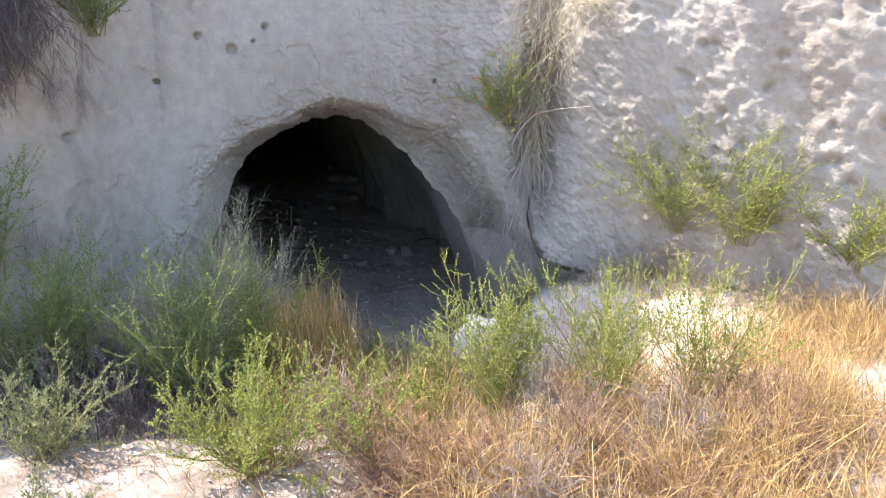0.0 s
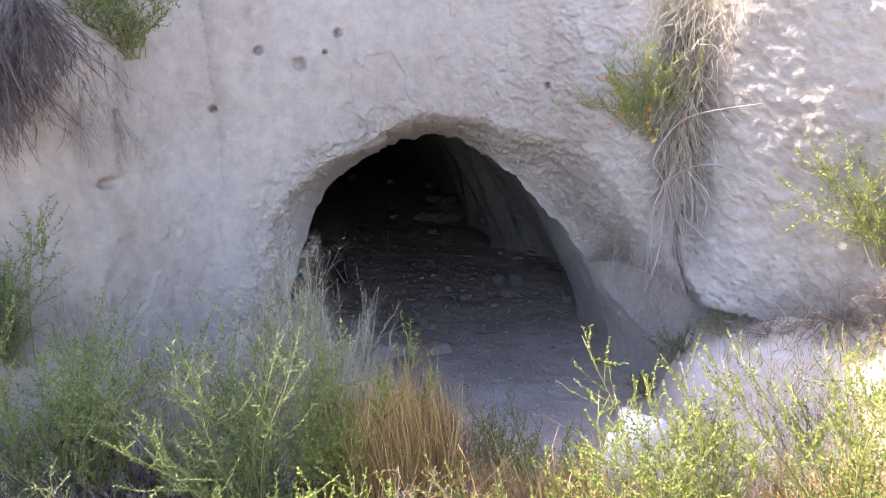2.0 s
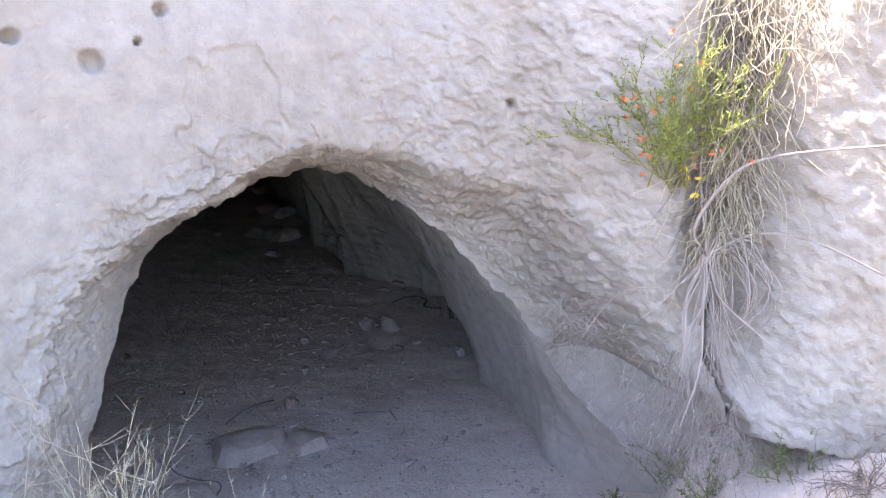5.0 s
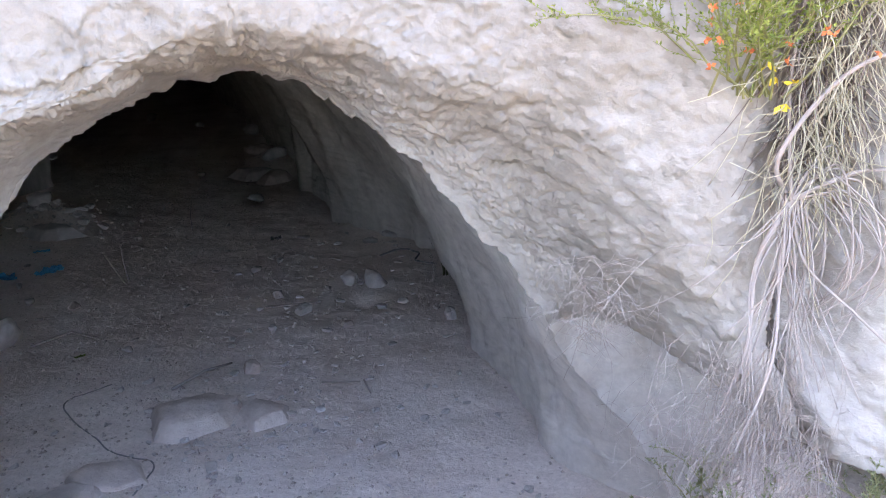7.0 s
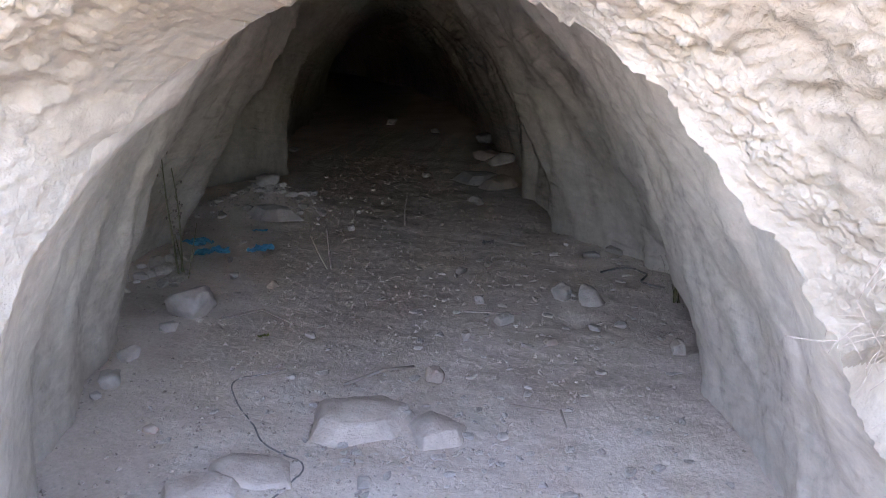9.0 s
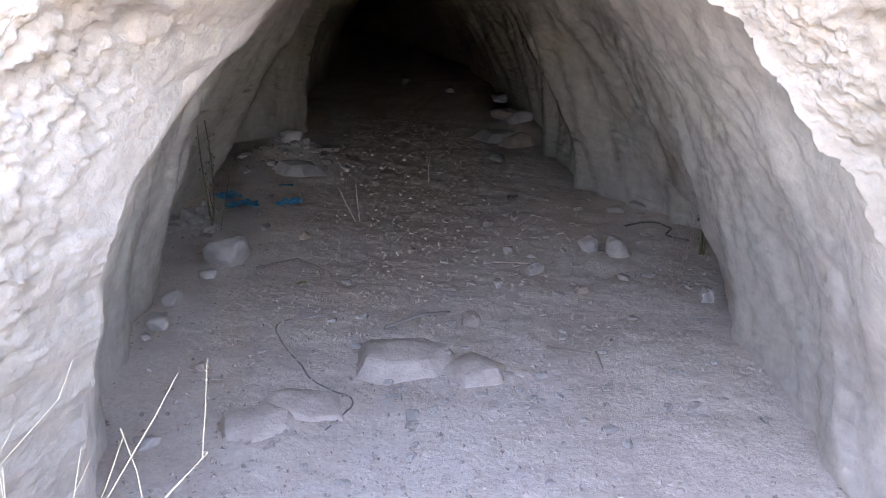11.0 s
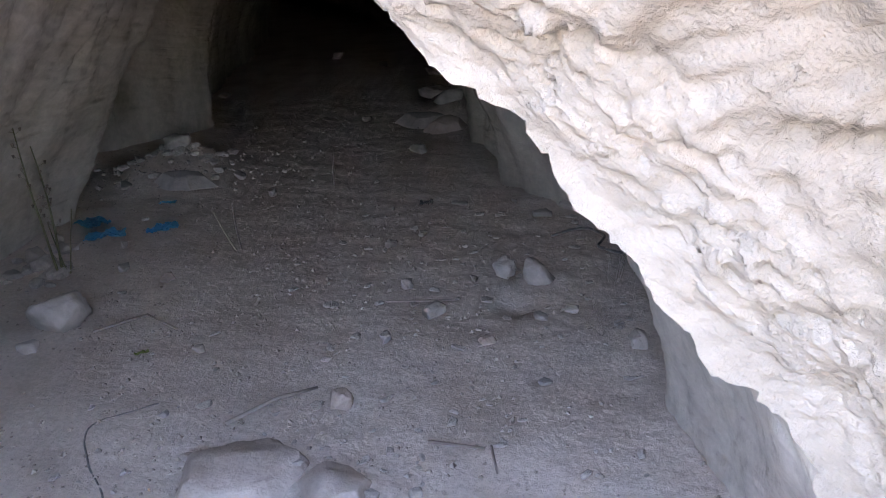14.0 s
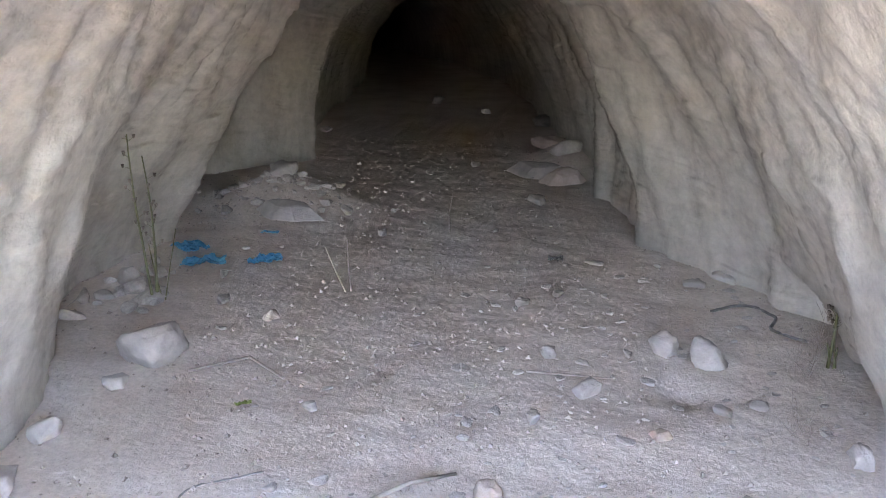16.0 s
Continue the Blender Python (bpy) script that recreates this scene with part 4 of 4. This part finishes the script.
    for k in range(560):
        z = rnd.uniform(1.62, 2.25)
        x = rnd.gauss(0.66 + 0.10 * (z - 2.0), 0.045)
        c.tube(bent(rooted(x, z, 0.02 + rnd.uniform(0, 0.07)) - knot, Vector((rnd.gauss(-0.08, 0.4), rnd.gauss(-0.05, 0.3), -0.8)), rnd.uniform(0.08, 0.24), 6, rnd, 0.5, Vector((0, 0.1, -0.7))), 0.0015, 0.0008)
    c.put("dead_curtain", GREY_TWIG, root, "grey-brown dead shoots under the straw")
    return root


root_mass()
bare_weed("dead_brush", cliff_at(0.80, 2.38, 0.04), 0.20, 0.24, 40, PALE_TWIG, "straw-coloured dead brush above the roots", 46, 8, 0.0018, (0, -0.5, -0.3), curl=0.5, pull=(0, 0, -0.5), category="dead brush")
hang = shrub("hanging_shrub", cliff_at(0.41, 1.70, 0.02), 0.46, 0.28, 41, LEAF, STEM, "bright green shrub with orange flowers above roots", 34, 9, 9, 0.013, (-0.10, -0.22, 0.0), 0.9, bare=0.3)
rnd = random.Random(8)
fl = Soup()
for _ in range(26):
    p = Vector((rnd.gauss(-0.04, 0.10), rnd.gauss(-0.14, 0.06), rnd.gauss(0.22, 0.10)))
    for _ in range(5):
        fl.leaf(p, Vector((rnd.gauss(0, 1), rnd.gauss(0, 1), rnd.gauss(0, 1))), 0.012, 0.008, rnd)
fl.put("flowering", FLOWER, hang, "small orange-red flowers")
fl = Soup()
for _ in range(4):
    p = Vector((rnd.gauss(0.0, 0.02), -0.08, rnd.gauss(0.0, 0.03)))
    for _ in range(3):
        fl.leaf(p, Vector((rnd.gauss(0, 1), rnd.gauss(0, 1), rnd.gauss(-0.5, 0.6))), 0.022, 0.013, rnd)
fl.put("withered_leafage", YELLOW, hang, "withered yellow leaves")

shrub("cliff_shrub", cliff_at(-1.86, 2.24, 0.0), 0.46, 0.34, 42, LEAF_SHADED, STEM, "green shrub on a cliff ledge, leaves darkened as in shade", 26, 9, 9, 0.018, (0, -0.35, 0))
# shade on this brush is put into its near-black twigs
bare_weed("hanging_weed", cliff_at(-2.16, 2.45, 0.05), 0.46, 0.26, 43, SHADED_TWIG, "dry brush hanging down the cliff, coloured dark as in shade", 70, 9, 0.0026, (0.1, -0.35, -1.6), curl=0.25, pull=(0, 0, -0.6))
bare_weed("hanging_weed", cliff_at(-2.06, 2.56, 0.05), 0.44, 0.24, 52, SHADED_TWIG, "dry brush hanging down the cliff, coloured dark as in shade", 60, 9, 0.0024, (0.15, -0.3, -1.5), curl=0.25, pull=(0, 0, -0.6))
for k, (x, z) in enumerate([(-2.02, 2.26), (-1.94, 2.20), (-1.88, 2.26), (-1.98, 2.08), (-1.90, 2.04)]):
    bare_weed("hanging_weed", cliff_at(x, z, 0.02), 0.24, 0.10, 140 + k, GREY_TWIG, "thin dry weeds hanging in a hollow", 22, 7, 0.0008, (0.0, -0.08, -1.6), group="weeds in the hollow", curl=0.3, pull=(0, 0, -0.6))
shrub("cliff_shrub", cliff_at(1.32, 1.12, 0.0), 0.64, 0.46, 45, LEAF, STEM, "light green shrub growing at the cliff foot", 30, 10, 9, 0.017, (0.12, -0.30, 0), group="shrubs at the cliff foot")
shrub("cliff_shrub", cliff_at(1.62, 1.08, 0.0), 0.58, 0.42, 46, LEAF, STEM, "light green shrub growing at the cliff foot", 24, 10, 9, 0.017, (0, -0.30, 0), group="shrubs at the cliff foot")
shrub("cliff_shrub", cliff_at(2.12, 0.98, 0.0), 0.48, 0.40, 47, LEAF, STEM, "light green shrub growing at the cliff foot", 26, 10, 9, 0.017, (0, -0.30, 0), group="shrubs at the cliff foot")
bare_weed("dead_brush", cliff_at(1.28, 1.00, 0.05), 0.25, 0.22, 48, GREY_TWIG, "grey ball of dead brush under the shrub", 36, 7, 0.0022, (0, -0.5, -0.5), curl=0.5, pull=(0, 0, -0.5), category="dead brush")
bare_weed("dead_brush", cliff_at(1.12, 0.90, 0.05), 0.30, 0.24, 49, GREY_TWIG, "grey dead brush drooping over the slope", 30, 7, 0.0022, (-0.3, -0.4, -0.8), curl=0.4, pull=(0, 0, -0.5), category="dead brush")
bare_weed("dead_brush", on_ground(1.75, 4.05), 0.20, 0.30, 50, GREY_TWIG, "low grey dead brush on pale ground", 36, 8, 0.0024, (0, -0.2, 0.1), curl=0.5, pull=(0, 0, -0.3), category="dead brush")
for k, (x, y, h) in enumerate([(0.98, 4.72, 0.22), (1.14, 4.58, 0.22), (1.30, 4.40, 0.20), (0.86, 4.50, 0.12)]):
    bare_weed("dead_brush", on_ground(x, y), h, 0.20, 160 + k, GREY_TWIG, "grey dead brush drooping over the chalk slope", 30, 8, 0.0017, (-0.1, -0.4, 0.0), group="brush on the slope", curl=0.5, pull=(0, 0, -0.5), category="dead brush")
bare_weed("dead_brush", on_ground(2.2, 3.7), 0.22, 0.30, 51, GREY_TWIG, "low grey dead brush on pale ground", 30, 8, 0.0024, (0, -0.2, 0.1), curl=0.5, pull=(0, 0, -0.3), category="dead brush")

# ---- plants on the bank ----
for x, y, h, spread, seed, stems, lean, label in [
        (-0.72, 2.68, 0.48, 0.36, 61, 34, (0.0, -0.10, 0), "sunlit yellow-green bushy weed on the bank"),
        (-0.34, 2.66, 0.44, 0.14, 62, 12, (-0.10, 0.0, 0), "slender yellow-green weed on the bank"),
        (0.16, 2.92, 0.72, 0.22, 63, 24, (-0.06, -0.10, 0), "tall sunlit yellow-green weed among straw"),
        (0.58, 2.98, 0.76, 0.20, 64, 20, (-0.05, -0.10, 0), "tall sunlit yellow-green weed among straw"),
        (0.96, 3.02, 0.72, 0.22, 65, 18, (0.05, -0.05, 0), "tall sunlit yellow-green weed among straw"),
        (-0.06, 2.86, 0.56, 0.12, 60, 9, (-0.25, 0.0, 0), "leaning yellow-green weed among straw")]:
    shrub("green_weed", on_ground(x, y), h, spread, seed, LEAF, STEM, label, stems, 11, 14, 0.0115, lean, width=0.6, group="green weeds on the bank")
shrub("sage_weed", on_ground(-1.55, 2.85), 0.34, 0.36, 66, LEAF_GREY, STEM, "grey-green weed on pale ground", 24, 9, 9, 0.015, group="sage weeds")
for k, (x, y, h) in enumerate([(-1.62, 3.50, 0.42), (-1.85, 3.42, 0.45), (-1.30, 3.46, 0.40), (-0.30, 3.86, 0.36), (-0.18, 3.62, 0.34)]):
    shrub("sage_weed", on_ground(x, y), h, 0.24, 170 + k, LEAF_GREY if k % 2 else LEAF, STEM, "grey-green weed in the shade of the cliff", 14, 8, 8, 0.012, group="sage weeds")
shrub("sage_weed", on_ground(-1.35, 2.25), 0.22, 0.22, 67, LEAF_GREY, STEM, "low grey-green weed on pale ground", 16, 8, 8, 0.014, group="sage weeds")
# most of these shrubs have shade put into their leaf colour
shrub("shade_shrub", on_ground(-1.10, 3.32), 0.76, 0.36, 68, LEAF_SHADED, STEM, "green shrub in the shade of the cliff", 34, 10, 10, 0.016, group="shrubs before the cave")
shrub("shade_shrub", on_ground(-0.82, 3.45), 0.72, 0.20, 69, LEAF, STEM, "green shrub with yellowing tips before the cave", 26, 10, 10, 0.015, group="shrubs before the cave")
shrub("shade_shrub", on_ground(-1.85, 3.45), 0.72, 0.40, 70, LEAF_SHADED, STEM, "green shrub against the cliff, leaves darkened as in shade", 34, 10, 10, 0.017, group="shrubs before the cave")
shrub("shade_shrub", cliff_at(-2.28, 1.05, 0.0), 0.75, 0.32, 71, LEAF_SHADED, STEM, "green shrub against the cliff, leaves darkened as in shade", 30, 10, 10, 0.017, (0.1, -0.3, 0), group="shrubs before the cave")
shrub("shade_shrub", on_ground(-0.38, 4.24), 0.46, 0.14, 72, LEAF_SHADED, STEM, "small green weed with rusty tips", 12, 9, 9, 0.013, group="small weeds before the cave")
shrub("shade_shrub", on_ground(-0.54, 4.22), 0.42, 0.14, 73, LEAF_SHADED, STEM, "small green weed with rusty tips", 10, 8, 8, 0.013, group="small weeds before the cave")
for k, (x, y, h) in enumerate([(0.45, 5.42, 0.16), (0.62, 5.30, 0.20), (0.82, 5.15, 0.20), (1.02, 5.0, 0.2), (0.55, 4.90, 0.18), (0.75, 4.7, 0.2), (0.12, 3.95, 0.18), (0.42, 3.70, 0.22), (-0.15, 3.75, 0.24), (0.72, 3.70, 0.24), (1.05, 3.9, 0.18), (0.05, 4.45, 0.12)]):
    shrub("slope_weed", on_ground(x, y), h, 0.16, 80 + k, LEAF_GREY if k % 2 else LEAF_SHADED, STEM, "low sparse weed on the chalk slope", 9, 7, 7, 0.012, group="weeds on the slope", category="weed")
bare_weed("pale_weed", on_ground(-1.10, 4.08), 1.05, 0.16, 90, PALE_TWIG, "pale bleached forking weed before the cave", 28, 13, 0.0015, (0.05, 0.05, 0.1), group="bleached weeds", curl=0.12)
for k, (x, y, h) in enumerate([(-0.97, 4.02, 0.88), (-0.90, 4.00, 0.80), (-0.84, 3.94, 0.66), (-1.26, 3.95, 0.85), (-1.10, 3.88, 0.85), (-0.92, 3.80, 0.7), (-0.80, 3.78, 0.60), (-1.18, 4.12, 0.9), (-1.4, 3.8, 0.7), (-0.70, 4.02, 0.42), (-0.66, 4.08, 0.3), (-1.02, 4.22, 0.55), (-0.88, 3.64, 0.74), (-1.04, 3.60, 0.72), (-1.22, 3.62, 0.70), (-1.38, 3.56, 0.62), (-1.56, 3.64, 0.60), (-1.74, 3.62, 0.55), (-1.48, 3.78, 0.66)]):
    bare_weed("pale_weed", on_ground(x, y), h, 0.16, 91 + k, PALE_TWIG, "pale bleached forking weed before the cave", 20, 11, 0.0013, group="bleached weeds", curl=0.12)
# two in three of these weeds carry the shade in their colour
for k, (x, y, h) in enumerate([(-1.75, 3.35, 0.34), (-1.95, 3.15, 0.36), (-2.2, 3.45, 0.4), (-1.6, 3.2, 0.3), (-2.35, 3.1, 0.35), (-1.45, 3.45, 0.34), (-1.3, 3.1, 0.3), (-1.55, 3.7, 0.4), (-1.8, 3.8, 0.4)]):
    bare_weed("grey_weed", on_ground(x, y), h, 0.22, 100 + k, SHADED_TWIG if k % 3 else GREY_TWIG, "withered weed in the shade, mostly coloured darker for it", 18, 6, 0.0018, group="withered weeds", curl=0.15)
for k, (x, y, h) in enumerate([(0.34, 2.84, 0.40), (0.02, 2.48, 0.34), (0.40, 2.55, 0.36), (0.70, 2.62, 0.36), (1.05, 2.5, 0.30), (-0.25, 2.5, 0.30), (0.20, 2.28, 0.30), (0.95, 2.75, 0.36), (0.60, 2.25, 0.28), (-0.45, 2.9, 0.3)]):
    bare_weed("brown_weed", on_ground(x, y), h, 0.24, 110 + k, BROWN_TWIG if k % 3 else GREY_TWIG, "brown withered weed among straw", 52, 9, 0.0018, group="withered weeds among straw", curl=0.45, pull=(0, 0, -0.2))
for k, (x, z, h) in enumerate([(-2.05, 0.95, 0.42), (-1.95, 0.80, 0.40), (-2.15, 1.05, 0.40), (-1.85, 0.72, 0.34), (-1.76, 0.62, 0.30)]):
    bare_weed("face_weed", cliff_at(x, z, 0.0), h, 0.16, 150 + k, PALE_TWIG if k % 2 else GREY_TWIG, "thin dry weed at the foot of the cliff", 9, 5, 0.0014, (0.0, -0.35, 0.0), group="weeds at the cliff foot", curl=0.15, tips=3)
for k, (x, y, a) in enumerate([(-0.92, 4.28, 0.5), (-1.15, 4.22, 0.2), (-0.72, 4.22, 0.9)]):
    bare_weed("straw_weed", on_ground(x, y), 0.30, 0.10, 120 + k, STRAW, "single dry straw weed at the mouth", 4, 5, 0.0012, (0.15, 0.1, 0), group="straw at the mouth", curl=0.15)


for k, (x, y) in enumerate([(0.75, 2.75), (1.05, 2.95), (1.35, 2.5), (1.6, 2.9), (1.9, 2.7), (0.95, 2.3), (1.5, 2.2), (-0.3, 2.85), (2.2, 3.0), (0.3, 2.5)]):
    bare_weed("straw_stalk", on_ground(x, y), 0.42, 0.36, 130 + k, STRAW, "long arching straw stalks over dry grass", 22, 5, 0.0014, (0.1, 0, 0), group="arching straw", curl=0.3, pull=(0, 0, -0.7), tips=3)


def grass(name, label, count, region, h_lo, h_hi, seed, material, droop=0.5, width=0.003):
    rnd = random.Random(seed)
    s = Soup()
    for _ in range(count):
        x, y, k = region(rnd)
        z = ground_z(x, y) - 0.01
        h = rnd.uniform(h_lo, h_hi) * k
        a, o = rnd.uniform(0, 6.28), abs(rnd.gauss(0, droop)) * h
        p = Vector((x, y, z))
        s.blade(p, p + Vector((o * math.cos(a), o * math.sin(a), h * rnd.uniform(0.5, 1.0))), 0.22 * o + 0.05 * h, width * rnd.uniform(0.6, 1.3), rnd)
    me = bpy.data.meshes.new(name)
    me.from_pydata(s.v, [], s.f)
    me.materials.append(material)
    return tagged(new(name, me), label, "grass", kind="stuff")


def clumps(centres, spread):
    def pick(r):
        x, y, k = centres[r.randrange(len(centres))]
        return x + r.gauss(0, spread), y + r.gauss(0, spread), k
    return pick


rnd = random.Random(77)
field = []
for _ in range(230):
    x, y = rnd.uniform(-0.75, 2.7), rnd.uniform(1.55, 3.45)
    if x > -0.25 + 0.4 * (2.6 - y) or rnd.random() < 0.25:
        field.append((x, y + 0.35 * max(0, x - 0.6), rnd.uniform(0.6, 1.1)))
grass("straw_grass", "golden dry grass covering the sunny bank", 17000, clumps(field, 0.055), 0.12, 0.38, 78, STRAW, 0.5, 0.0027)
grass("slope_straw", "sparse pale straw on the chalk slope", 2600, lambda r: (r.uniform(0.6, 2.4), r.uniform(3.3, 4.5), 1.0), 0.06, 0.2, 87, STRAW, 0.7, 0.003)
grass("rusty_grass", "rust-brown dry grass under the weeds", 16000, clumps(field, 0.09), 0.06, 0.26, 79, STRAW_RED, 1.0, 0.0026)
grass("brown_grass", "brown matted dead grass under the straw", 14000, clumps(field, 0.12), 0.05, 0.18, 84, GREY_TWIG, 1.1, 0.0026)
grass("rusty_tussock", "orange dry grass tussock before the cave", 5200, clumps([(-0.66, 3.52, 1.0), (-0.58, 3.58, 1.0), (-0.74, 3.50, 0.9), (-0.60, 3.46, 0.8), (-0.68, 3.44, 0.9)], 0.045), 0.36, 0.66, 80, STRAW, 0.15, 0.003)
grass("orange_tussock", "rust-orange dry grass tussock before the cave", 3000, clumps([(-0.62, 3.52, 1.0), (-0.56, 3.60, 1.0), (-0.70, 3.60, 0.9), (-0.54, 3.62, 0.5), (-0.8, 3.75, 0.8), (-0.66, 3.72, 0.8)], 0.055), 0.25, 0.55, 85, STRAW_RED, 0.25, 0.003)
grass("low_tussock", "low dry grass tussocks at the mouth", 1800, clumps([(-0.72, 3.98, 1.0), (-0.60, 4.06, 0.9), (-0.28, 4.10, 0.8), (-0.85, 4.12, 1.0), (-0.15, 4.0, 0.7), (-1.0, 4.2, 1.0)], 0.06), 0.14, 0.34, 86, STRAW, 0.3, 0.0026)
grass("sparse_grass", "sparse dry grass on pale ground", 2600, lambda r: (r.uniform(-2.4, -0.4), r.uniform(1.5, 3.5), 1.0), 0.03, 0.10, 81, STRAW_RED, 0.9, 0.003)
# grass coloured near-black to deepen the shade at the cliff
grass("withered_grass", "withered grass with the shade put into its colour", 7000, lambda r: (r.uniform(-2.5, -0.9), r.uniform(2.95, 3.9), 1.0), 0.06, 0.24, 82, SHADED_TWIG, 0.6, 0.003)
